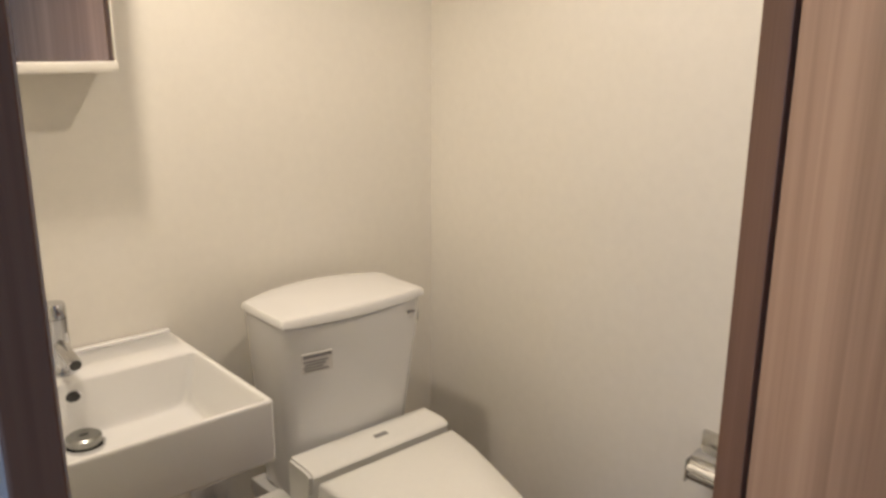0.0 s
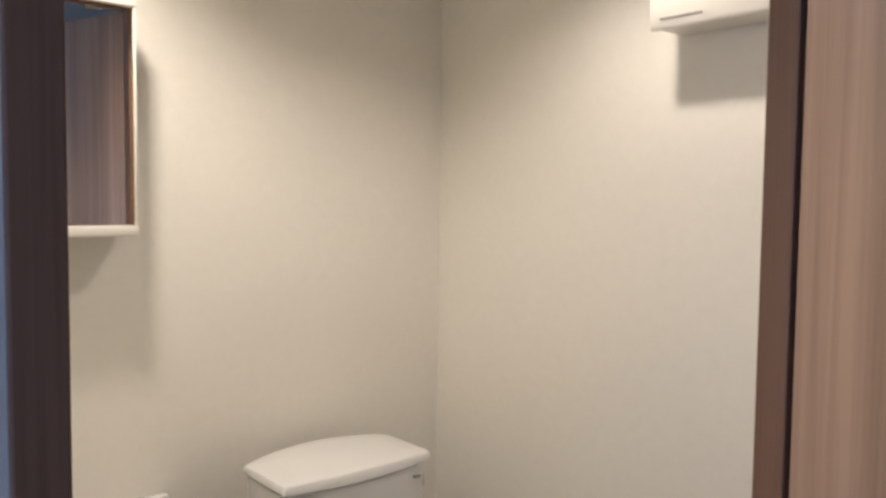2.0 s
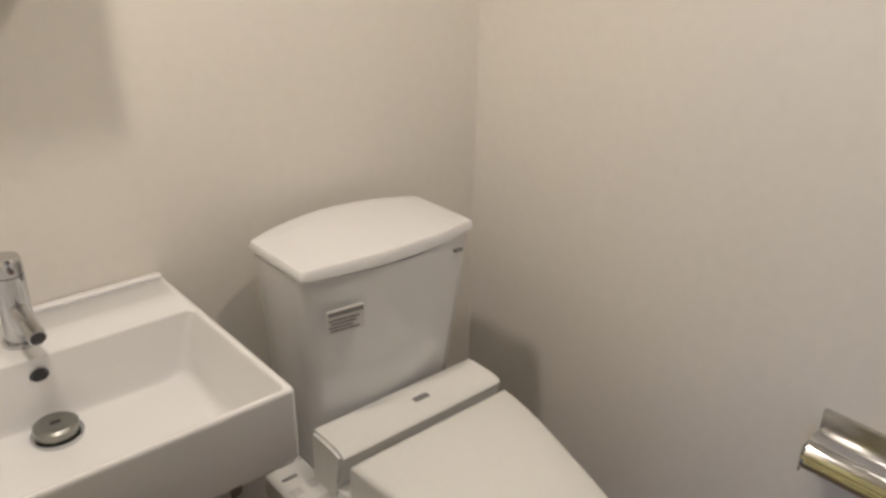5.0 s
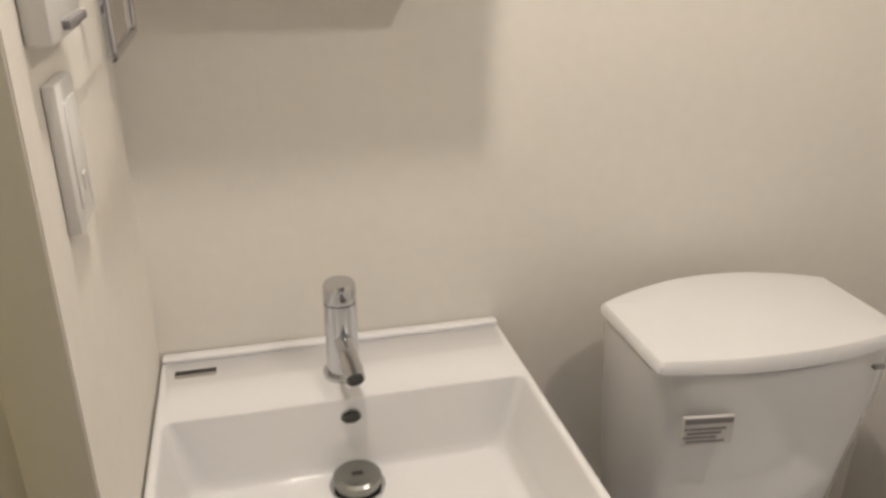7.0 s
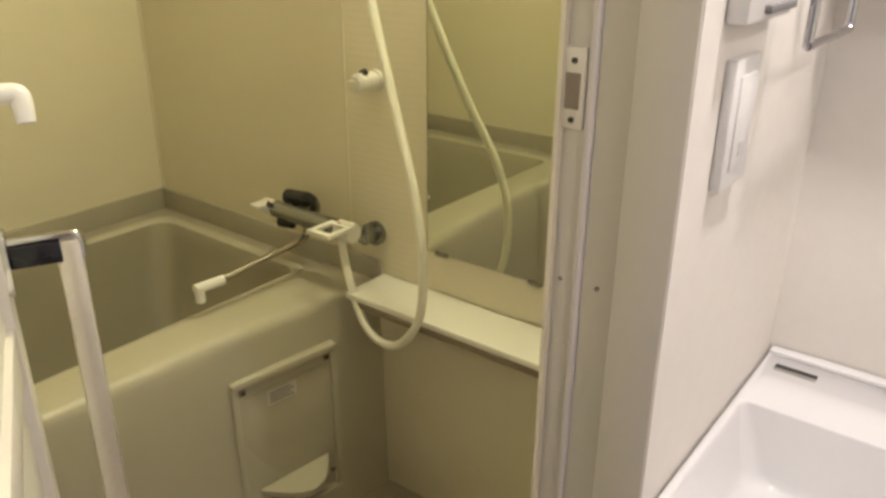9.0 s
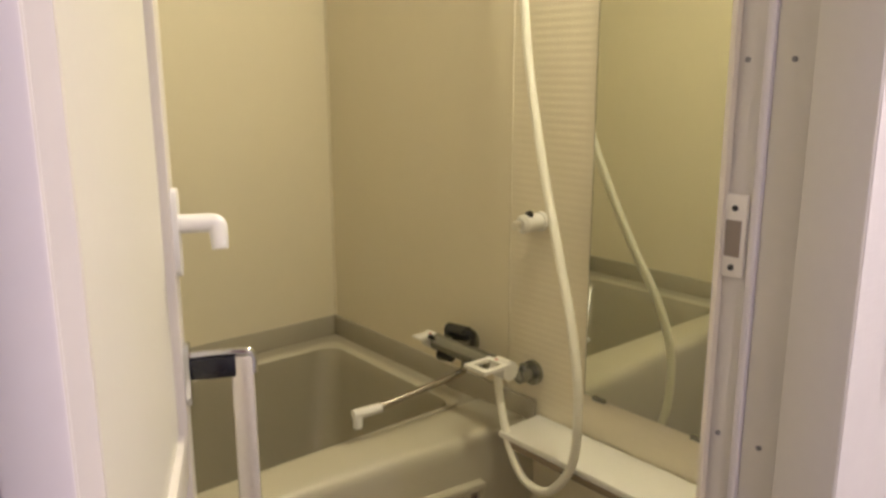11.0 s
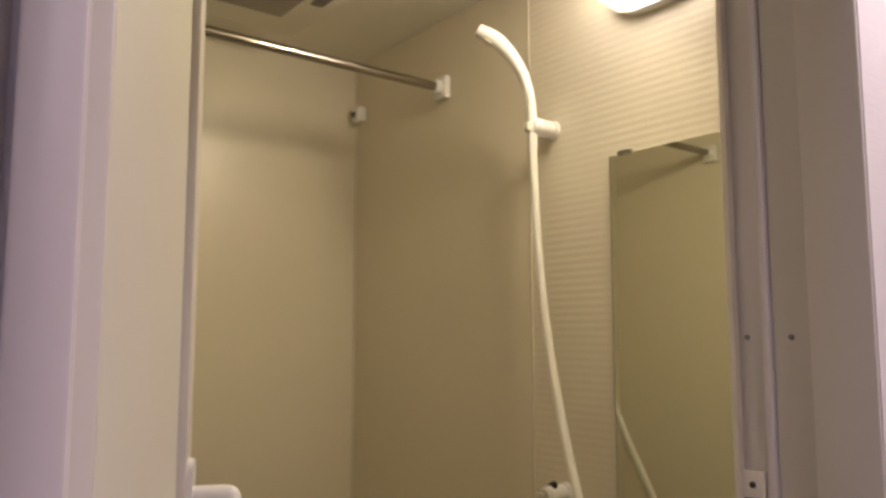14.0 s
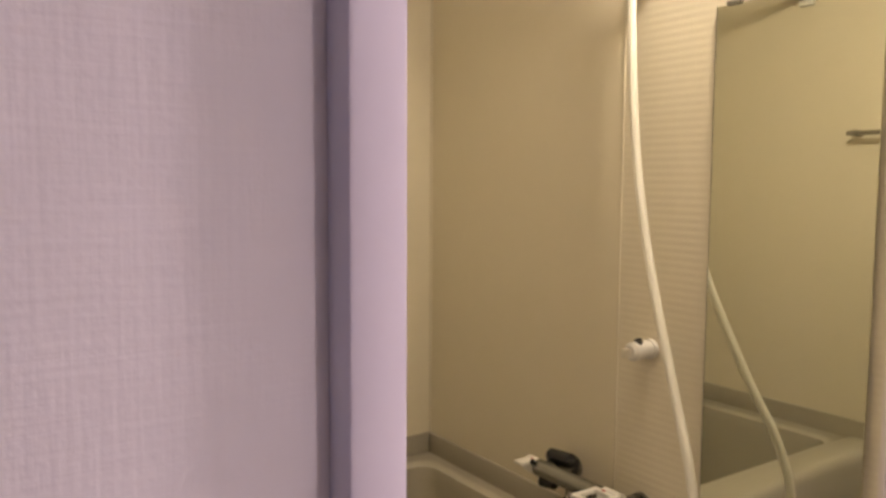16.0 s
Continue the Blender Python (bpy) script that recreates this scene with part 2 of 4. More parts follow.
# ---- toilet room shell ----
XW, YF, YH = -1.243, -1.15, -1.192      # west wall, front wall inside, front wall hall side
DL, DR, DH = -1.266, -0.484, 2.03      # doorway
BL, BR, BH = -1.018, -0.44, 1.97       # bath doorway
BX0, BX1, BY0, BY1, BZ0, BZ1 = -3.098, -1.366, -1.085, 0.223, -0.05, 2.26
structure("wall_north", [((XW - 0.122, 0, -0.1), (0.12, 0.218, 2.4))], WALL, "cream woven wallpaper wall behind basin and toilet")
structure("wall_east", [((0, YF, -0.1), (0.12, 0, 2.4))], WALL, "cream woven wallpaper wall beside the toilet")
structure("wall_west", [((-1.295, BR, -0.1), (XW, 0, 2.4)), ((-1.365, BR + 0.025, -0.1), (-1.295, 0, 2.4)), ((-1.365, YF, -0.1), (XW - 0.011, BL, 2.4)), ((-1.365, BL, BH), (XW, BR, 2.4))], WALL,
          "white woven wallpaper wall with the bathroom doorway")
structure("wall_south", [((-3.4, YH, -0.1), (DL - 0.027, YF, 2.4)), ((DR + 0.025, YH, -0.1), (0.7, YF, 2.4)), ((DL - 0.027, YH, DH + 0.025), (DR + 0.025, YF, 2.4))], WALL,
          "pale woven wallpaper wall with the wooden doorway")
structure("ceiling", [((XW - 0.02, YF, CEIL_Z), (0, 0, 2.39))], CEIL, "white papered ceiling")
structure("floor", [((-1.30, YH, -0.1), (0, 0, 0))], FLOOR, "brown wood-grain floor")

# ---- hall ----
structure("hall_floor", [((-3.4, -2.5, -0.1), (0.7, YH - 0.001, 0))], FLOOR, "brown wood-grain hall floor")
structure("hall_ceiling", [((-3.4, -2.5, 2.4), (0.7, YH, 2.5))], CEIL, "white papered hall ceiling")
structure("hall_wall_south", [((-3.4, -2.6, -0.1), (0.7, -2.5, 2.5))], WALL, "pale papered hall wall")
structure("hall_wall_east", [((0.7, -2.6, -0.1), (0.8, YF, 2.5))], WALL, "pale papered hall wall")
# unseen end wall; its opening is assumed so that daylight can enter
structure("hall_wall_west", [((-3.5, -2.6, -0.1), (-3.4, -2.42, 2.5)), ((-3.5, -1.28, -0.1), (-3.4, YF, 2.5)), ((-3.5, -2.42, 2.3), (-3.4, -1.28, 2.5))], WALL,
          "unseen hall end wall with an assumed opening for daylight")

# wooden doorway lining, and the leaf swung out into the hall
frame_ob = structure("door_frame", [((DL - 0.027, YH - 0.005, 0), (DL, YF + 0.004, DH)), ((DR, YH + 0.0085, 0), (DR + 0.025, YF + 0.004, DH)),
                                    ((DL - 0.027, YH - 0.005, DH), (DR + 0.025, YF + 0.004, DH + 0.025))], WOOD_DARK, "dark brown wood-grain door lining", 0.0015)
for lo, hi in (((DL, YH + 0.018, DH - 0.012), (DR, YH + 0.03, DH)),):
    part("door_stop", box(N(), lo, hi, 0.001), WOOD_DARK, frame_ob)
leaf_ob = thing("door_leaf", (DR, -1.197, 0), "brown wood-grain toilet door standing open into the hall", "door")
part("panel", box(N(), (DR + 0.002, -1.925, 0.008), (DR + 0.036, -1.203, DH - 0.005), 0.0012), WOOD_LEAF, leaf_ob)
# dark set-back strip standing for the shaded gap beside the lining
part("gap_shade_strip", box(N(), (DR + 0.014, -1.2025, 0.01), (DR + 0.034, -1.1955, DH - 0.007)), WOOD_DARK, leaf_ob)
h = part("handle", rod(rod(N(), (DR + 0.002, -1.865, 1.0), (DR - 0.006, -1.865, 1.0), 0.024), (DR - 0.006, -1.865, 1.0), (DR - 0.045, -1.865, 1.0), 0.009), STEEL, leaf_ob, "satin steel door handle")
part("lever", tube(N(), [(DR - 0.045, -1.87, 1.0), (DR - 0.045, -1.83, 1.0), (DR - 0.045, -1.775, 1.0)], 0.009), STEEL, h)
leaf_ob.location[1] += 0.0125
leaf_ob.rotation_euler[2] = radians(-16)
latch = part("catch", box(N(), (DR - 0.12, YH + 0.002, DH - 0.018), (DR - 0.07, YH + 0.016, DH), 0.003), STEEL, frame_ob, "small steel door catch")

# round recessed lights
for d in (DOWN_A, DOWN_B):
    dl = thing("downlight", (d[0], d[1], CEIL_Z), "small round white recessed ceiling light", "ceiling light", "downlights")
    ring = N()
    loft(ring, [at_z([(d[0] + r * math.cos(a), d[1] + r * math.sin(a)) for a in (2 * math.pi * k / 32 for k in range(32))], z) for r, z in ((0.062, CEIL_Z - 0.0005), (0.062, CEIL_Z - 0.006), (0.045, CEIL_Z - 0.010), (0.042, CEIL_Z - 0.0005))], (False, False))
    part("trim_ring", ring, PLASTIC, dl)

# ---- washbasin ----
bx0, bx1, by0, by1, bz0, bz1 = -1.240, -0.752, -0.463, -0.002, 0.682, 0.802
basin = thing("washbasin", ((bx0 + bx1) / 2, -0.23, bz0), "white ceramic square wall-hung washbasin with sharp rim", "washbasin")
cx, cy = (bx0 + bx1) / 2, (by0 + by1) / 2
bowl = N()
low = rounded(cx - 0.06, cy - 0.12, cx + 0.06, cy, 0.05)
inset = lambda d, back=0.0: rounded(bx0 + d, by0 + d, bx1 - d, by1 - back, 0.008)
well = lambda d, r: rounded(bx0 + 0.012 + d, by0 + 0.011 + d, bx1 - 0.012 - d, by1 - 0.160 - 0.3 * d, r)
loft(bowl, [at_z(rounded(bx0 + 0.05, by0 + 0.06, bx1 - 0.05, by1, 0.01), bz0 - 0.004), at_z(inset(0.008), bz0), at_z(inset(0.003), bz0 + 0.002), at_z(inset(0.0), bz0 + 0.007), at_z(inset(0.0), bz1 - 0.008),
            at_z(inset(0.0003), bz1 - 0.004), at_z(inset(0.0015, 0.001), bz1 - 0.0012), at_z(inset(0.004, 0.001), bz1), at_z(well(-0.004, 0.010), bz1), at_z(well(-0.0015, 0.011), bz1 - 0.001), at_z(well(0.0, 0.012), bz1 - 0.004),
            at_z(well(0.002, 0.013), bz1 - 0.012), at_z(well(0.018, 0.024), 0.722), at_z(well(0.021, 0.027), 0.710), at_z(well(0.027, 0.030), 0.701), at_z(well(0.036, 0.034), 0.697), at_z(well(0.046, 0.036), 0.6958), at_z(low, 0.690)])
part("bowl", bowl, CERAMIC, basin, smooth=75)
part("back_upstand", box(N(), (bx0 + 0.002, -0.022, bz1 - 0.002), (bx1 - 0.002, -0.003, bz1 + 0.006), 0.003), CERAMIC, basin)
part("overflow_hole", rod(N(), (-0.999, -0.1630, 0.776), (-0.999, -0.1680, 0.774), 0.011), DARK, basin)
part("overflow_ring", rod(N(), (-0.999, -0.1620, 0.776), (-0.999, -0.1655, 0.775), 0.0135), CHROME, basin)
slot = part("soap_slot", box(N(), (-1.220, -0.055, bz1), (-1.166, -0.046, bz1 + 0.0012)), DARK, basin)
part("slot_edge", box(N(), (-1.220, -0.064, bz1), (-1.166, -0.056, bz1 + 0.001)), STEEL, basin)
drain = part("drain", rod(N(), (-0.999, -0.202, 0.688), (-0.999, -0.202, 0.697), 0.036), CHROME, basin, "chrome pop-up drain")
# chrome cap given darker metal, so its dark reflections are in the colour
part("cap", rod(rod(rod(N(), (-0.999, -0.202, 0.697), (-0.999, -0.202, 0.700), 0.026), (-0.999, -0.202, 0.700), (-0.999, -0.202, 0.711), 0.031), (-0.999, -0.202, 0.711), (-0.999, -0.202, 0.7145), 0.031, 0.026), MIXER, drain)
part("slot", box(N(), (-1.006, -0.205, 0.7135), (-0.992, -0.199, 0.7155)), DARK, drain)
part("trap_pipe", tube(N(), [(-0.999, -0.196, 0.68), (-0.999, -0.196, 0.52), (-0.999, -0.17, 0.46), (-0.999, -0.12, 0.48), (-0.999, -0.09, 0.53), (-0.999, -0.05, 0.55), (-0.999, 0.0, 0.55)], 0.016), CHROME, basin)
part("trap_collar", rod(N(), (-0.999, -0.196, 0.63), (-0.999, -0.196, 0.66), 0.024), CHROME, basin)

tap = thing("basin_tap", (-0.999, -0.10, bz1), "chrome single-lever mixer tap on the washbasin", "tap")
part("base_ring", rod(N(), (-0.999, -0.10, bz1), (-0.999, -0.10, bz1 + 0.006), 0.027), CHROME, tap)
part("body", rod(N(), (-0.999, -0.10, bz1 + 0.006), (-0.999, -0.10, 0.911), 0.0215), CHROME, tap)
part("lever_cap", rod(rod(N(), (-0.999, -0.10, 0.9125), (-0.999, -0.10, 0.934), 0.0215), (-0.999, -0.10, 0.934), (-0.999, -0.10, 0.939), 0.0215, 0.019), CHROME, tap)
part("lever", tube(N(), [(-0.999, -0.115, 0.924), (-0.998, -0.128, 0.925)], 0.004, steps=1), CHROME, tap)
sp = part("spout", tube(N(), [(-0.999, -0.105, 0.864), (-0.997, -0.14, 0.855), (-0.993, -0.180, 0.840)], 0.0130, 18, radii=[0.0115, 0.0125, 0.0130]), CHROME, tap)
part("aerator", rod(N(), (-0.993, -0.1785, 0.8405), (-0.9928, -0.1815, 0.8394), 0.0105), DARK, sp)

# ---- mirror cabinet ----
mc = thing("mirror_cabinet", (-1.03, -0.05, 1.354), "shallow white mirror box on the wall above the basin", "mirror")
mx0, mx1, mz0, mz1 = -1.21, -0.839, 1.351, 1.790
part("box", box(N(), (mx0, -0.088, mz0 + 0.004), (mx1, -0.002, mz1 - 0.004), 0.002), CABINET, mc)
part("top_ledge", box(N(), (mx0, -0.102, mz1 - 0.012), (mx1, -0.002, mz1), 0.0025), CABINET, mc)
part("bottom_ledge", box(N(), (mx0, -0.102, mz0), (mx1, -0.002, mz0 + 0.020), 0.0025), CABINET, mc)
part("side_edge", box(N(), (mx1 - 0.004, -0.099, mz0 + 0.02), (mx1, -0.088, mz1 - 0.012), 0.001), CABINET, mc)
part("side_edge", box(N(), (mx0, -0.099, mz0 + 0.02), (mx0 + 0.004, -0.088, mz1 - 0.012), 0.001), CABINET, mc)
part("mirror", box(N(), (mx0 + 0.005, -0.094, mz0 + 0.021), (mx1 - 0.005, -0.0885, mz1 - 0.013)), mirror_glass, mc, smooth=None)

# ---- toilet ----
wc = thing("toilet", (-0.43, -0.45, 0), "white ceramic close-coupled toilet with closed lid and washlet seat", "toilet")


def tank_ring(x0, x1, y0, y1, front, back, r=0.014):
    """A tank outline whose front and back bow outwards."""
    out = []
    n = 14
    for k in range(n + 1):
        u = k / n
        out.append((x0 + r + (x1 - x0 - 2 * r) * u, y0 - front * (1 - (2 * u - 1) ** 2)))
    out += [(x1 - 0.3 * r, y0 + 0.3 * r), (x1, y0 + r)]
    out += [(x1, y1 - r * 0.5), (x1 - 0.2 * r, y1 - 0.15 * r)]
    for k in range(n + 1):
        u = 1 - k / n
        out.append((x0 + 0.5 * r + (x1 - x0 - r) * u, y1 + back * (1 - (2 * u - 1) ** 2)))
    out += [(x0 + 0.2 * r, y1 - 0.15 * r), (x0, y1 - 0.5 * r)]
    out += [(x0, y0 + r), (x0 + 0.3 * r, y0 + 0.3 * r)]
    return out


tx0, tx1 = -0.621, -0.249
tank = N()
loft(tank, [at_z(tank_ring(tx0 + 0.034, tx1 - 0.034, -0.236, -0.085, 0.012, 0.02, 0.03), 0.42), at_z(tank_ring(tx0 + 0.024, tx1 - 0.022, -0.240, -0.085, 0.014, 0.022, 0.03), 0.54),
            at_z(tank_ring(tx0 + 0.007, tx1 - 0.003, -0.261, -0.088, 0.026, 0.03, 0.026), 0.77), at_z(tank_ring(tx0 + 0.003, tx1 + 0.002, -0.262, -0.088, 0.026, 0.03, 0.024), 0.8365)])
part("tank", tank, CERAMIC, wc, smooth=50)
lid = N()
loft(lid, [at_z(tank_ring(tx0 + 0.004, tx1 + 0.002, -0.261, -0.090, 0.026, 0.036, 0.006), 0.8385), at_z(tank_ring(tx0, tx1 + 0.006, -0.265, -0.088, 0.027, 0.038, 0.006), 0.8415),
           at_z(tank_ring(tx0, tx1 + 0.006, -0.265, -0.088, 0.027, 0.038, 0.006), 0.851), at_z(tank_ring(tx0 + 0.004, tx1 + 0.002, -0.261, -0.091, 0.027, 0.038, 0.006), 0.857),
           at_z(tank_ring(tx0 + 0.05, tx1 - 0.045, -0.230, -0.115, 0.022, 0.03, 0.006), 0.860)])
for v in lid.verts:
    if v.co.z > 0.845:
        v.co.z += 0.007 * (1 - ((v.co.x - (tx0 + tx1) / 2) / 0.19) ** 2)
part("tank_lid", lid, CERAMIC, wc, smooth=40)
part("flush_lever", tube(N(), [(-0.262, -0.215, 0.812), (-0.240, -0.215, 0.812), (-0.233, -0.218, 0.802), (-0.233, -0.218, 0.762)], 0.005), MIXER, wc)
sticker = part("sticker", box(N(), (-0.588, -0.2885, 0.741), (-0.520, -0.2835, 0.784)), PALE, wc, "small printed paper label on the tank")
sticker.matrix_parent_inverse = Matrix.Translation(-wc.location) @ Matrix.Translation((-0.556, -0.286, 0)) @ Matrix.Rotation(radians(-8), 4, "Z") @ Matrix.Translation((0.556, 0.286, 0))
part("header_bar", box(N(), (-0.586, -0.2895, 0.775), (-0.522, -0.288, 0.7825)), GREY, sticker)
for k in range(4):
    part("text_bar", box(N(), (-0.586 + 0.004 * (k % 2), -0.2893, 0.765 - 0.0065 * k), (-0.530 - 0.006 * (k % 3), -0.288, 0.7685 - 0.0065 * k)), GREY, sticker)
part("maker_mark", box(N(), (-0.302, -0.2790, 0.811), (-0.285, -0.2715, 0.815)), GREY, wc)


def egg(x0, x1, yb, yf, n=10):
    """Seat outline: straight back, sides that taper into a round front."""
    cx, half, depth = (x0 + x1) / 2, (x1 - x0) / 2, yb - yf
    side = [(0.0, 1.0), (0.10, 0.985), (0.2, 0.95), (0.3, 0.90), (0.42, 0.83), (0.54, 0.76), (0.66, 0.685), (0.76, 0.61), (0.84, 0.53), (0.91, 0.425), (0.96, 0.30), (0.99, 0.15)]
    return [(cx - half * w, yb - depth * u) for u, w in side] + [(cx, yf)] + [(cx + half * w, yb - depth * u) for u, w in side[::-1]]


pan = N()
loft(pan, [at_z(egg(-0.545, -0.315, -0.05, -0.60), 0.0), at_z(egg(-0.540, -0.320, -0.05, -0.58), 0.10), at_z(egg(-0.555, -0.305, -0.05, -0.62), 0.25),
           at_z(egg(-0.605, -0.255, -0.06, -0.74), 0.37), at_z(egg(-0.608, -0.252, -0.06, -0.75), 0.41)])
part("pan", pan, CERAMIC, wc, smooth=60)
part("seat", loft(N(), [at_z(egg(-0.618, -0.245, -0.33, -0.775), 0.435), at_z(egg(-0.620, -0.243, -0.33, -0.778), 0.445), at_z(egg(-0.618, -0.245, -0.33, -0.775), 0.468)]), PLASTIC, wc, smooth=50)
wash = N()
prof = [(-0.262, 0.412), (-0.262, 0.548), (-0.268, 0.557), (-0.335, 0.556), (-0.352, 0.551), (-0.357, 0.545), (-0.333, 0.485), (-0.333, 0.412)]
x_l, x_r = -0.622, -0.243
loft(wash, [[Vector((x, y, z)) for y, z in prof] for x in (x_l, x_r)])
bmesh.ops.bevel(wash, geom=[e for e in wash.edges if abs(e.verts[0].co.x - e.verts[1].co.x) < 1e-4], offset=0.006, segments=2, affect="EDGES")
unit = part("washlet_unit", wash, PLASTIC, wc, smooth=40)
part("maker_mark", box(N(), (-0.428, -0.318, 0.5561), (-0.394, -0.304, 0.5572)), GREY, unit)
cover = N()
c0 = egg(-0.616, -0.254, -0.375, -0.800)
loft(cover, [at_z(c0, 0.472), at_z(c0, 0.520), at_z(c0, 0.527, (-0.432, -0.56), 0.985), at_z(c0, 0.532, (-0.432, -0.56), 0.93), at_z(c0, 0.538, (-0.432, -0.56), 0.5)])
for v in cover.verts:
    if v.co.z > 0.51:
        v.co.z += 0.030 * max(0, (v.co.y + 0.80) / 0.43) - 0.014
part("lid", cover, PLASTIC, wc, smooth=45)
part("lid_mark", box(N(), (-0.455, -0.750, 0.5115), (-0.42, -0.740, 0.5125)), GREY, wc)
panel = part("control_panel", box(N(), (-0.690, -0.50, 0.408), (-0.606, -0.200, 0.452), 0.008), PLASTIC, wc, "white side control panel with small buttons")
for k, (dx, dy, w, d, mat) in enumerate(((0.02, 0.025, 0.03, 0.008, GREY), (0.015, 0.06, 0.022, 0.018, PALE), (0.05, 0.055, 0.024, 0.02, PALE), (0.015, 0.10, 0.012, 0.012, GREY),
                                         (0.04, 0.105, 0.03, 0.02, PALE), (0.012, 0.145, 0.01, 0.014, GREY), (0.035, 0.15, 0.028, 0.018, PALE), (0.03, 0.19, 0.035, 0.022, PALE))):
    part("button", box(N(), (-0.692 + dx, -0.210 - dy - d, 0.4515), (-0.692 + dx + w, -0.210 - dy, 0.4535), 0.0008), mat, panel)

valve = thing("stop_valve", (-0.69, -0.03, 0.31), "chrome water stop valve and hose under the basin", "valve")
part("wall_plate", rod(N(), (-0.69, -0.001, 0.33), (-0.69, -0.012, 0.33), 0.028), STEEL, valve)
part("body", rod(N(), (-0.69, -0.01, 0.33), (-0.69, -0.075, 0.33), 0.013), STEEL, valve)
part("knob", rod(N(), (-0.69, -0.055, 0.33), (-0.69, -0.055, 0.375), 0.014), STEEL, valve)
part("hose", tube(N(), [(-0.69, -0.06, 0.32), (-0.69, -0.06, 0.22), (-0.66, -0.08, 0.18), (-0.61, -0.12, 0.24), (-0.58, -0.14, 0.40)], 0.007), STEEL, valve)
part("wall_box", box(N(), (-0.735, -0.010, 0.27), (-0.645, -0.001, 0.40), 0.003), PALE, valve)

holder = thing("paper_holder", (-0.02, -0.93, 0.56), "chrome toilet paper holder with cover flap on the wall", "paper holder")
part("backplate", box(N(), (-0.012, -1.01, 0.565), (-0.001, -0.865, 0.652), 0.002), STEEL, holder)
part("cover_flap", loft(N(), [[Vector((x, y, z)) for x, z in ((-0.010, 0.618), (-0.040, 0.617), (-0.062, 0.606), (-0.072, 0.588), (-0.068, 0.588), (-0.059, 0.603), (-0.039, 0.613), (-0.010, 0.614))] for y in (-0.868, -1.008)]), CHROME, holder)
part("roll_bar", rod(N(), (-0.052, -0.870, 0.572), (-0.052, -1.006, 0.572), 0.013), CHROME, holder)
for y in (-0.868, -1.008):
    part("side_arm", box(N(), (-0.07, y - 0.002, 0.56), (-0.008, y + 0.002, 0.61), 0.0015), CHROME, holder)

# shallow cabinet high on the east wall
hc = thing("wall_cabinet", (-0.055, -0.94, 1.745), "cream wall cabinet high above the toilet", "cabinet")
hy0, hy1 = -1.148, -0.729
part("body", box(N(), (-0.098, hy0, 1.752), (-0.001, hy1, 2.1), 0.003), CABINET, hc)
door = N()
loft(door, [[Vector((x, y, z)) for x, z in ((-0.100, 1.747), (-0.108, 1.7455), (-0.113, 1.752), (-0.116, 1.81), (-0.117, 2.1), (-0.100, 2.1))] for y in (hy0, hy1)])
dpart = part("door", door, CABINET, hc, smooth=50)
part("print_bar", box(N(), (-0.1155, hy1 - 0.108, 1.7625), (-0.1130, hy1 - 0.022, 1.7653)), GREY, dpart)
part("button", rod(N(), (-0.112, hy1 - 0.186, 1.782), (-0.1175, hy1 - 0.186, 1.782), 0.007), PALE, dpart)

# ---- fittings on the west wall ----
sw = thing("switch_plate", (XW, -0.315, 1.19), "white rectangular wall switch plate", "light switch")
part("plate", box(N(), (XW, -0.372, 1.134), (XW + 0.011, -0.302, 1.256), 0.003), PLASTIC, sw)
part("rocker", box(N(), (XW + 0.010, -0.358, 1.152), (XW + 0.0128, -0.316, 1.240), 0.001), PLASTIC, sw)
part("print_mark", box(N(), (XW + 0.0124, -0.342, 1.164), (XW + 0.0136, -0.330, 1.178)), PALE, sw)
dev = thing("wall_remote", (XW, -0.32, 1.29), "white wall-mounted control box with grey lower bar", "wall control")
part("box", box(N(), (XW, -0.392, 1.287), (XW + 0.020, -0.268, 1.40), 0.004), PLASTIC, dev)
part("grey_bar", box(N(), (XW + 0.019, -0.352, 1.294), (XW + 0.026, -0.276, 1.301), 0.001), GREY, dev)
part("screen", box(N(), (XW + 0.019, -0.350, 1.322), (XW + 0.022, -0.290, 1.372), 0.001), PALE, dev)
ringo = thing("towel_ring", (XW, -0.20, 1.28), "square chrome towel ring on the wall", "towel ring")
part("rose", box(N(), (XW, -0.205, 1.37), (XW + 0.012, -0.165, 1.41), 0.002), CHROME, ringo)
part("arm", rod(N(), (XW + 0.01, -0.185, 1.39), (XW + 0.042, -0.185, 1.39), 0.006), CHROME, ringo)
part("ring", tube(N(), [(XW + 0.04, -0.27, 1.388), (XW + 0.04, -0.27, 1.27), (XW + 0.04, -0.267, 1.262), (XW + 0.04, -0.26, 1.259), (XW + 0.04, -0.115, 1.259), (XW + 0.04, -0.108, 1.262), (XW + 0.04, -0.105, 1.27), (XW + 0.04, -0.105, 1.315)], 0.0048, 12, 4), CHROME, ringo)

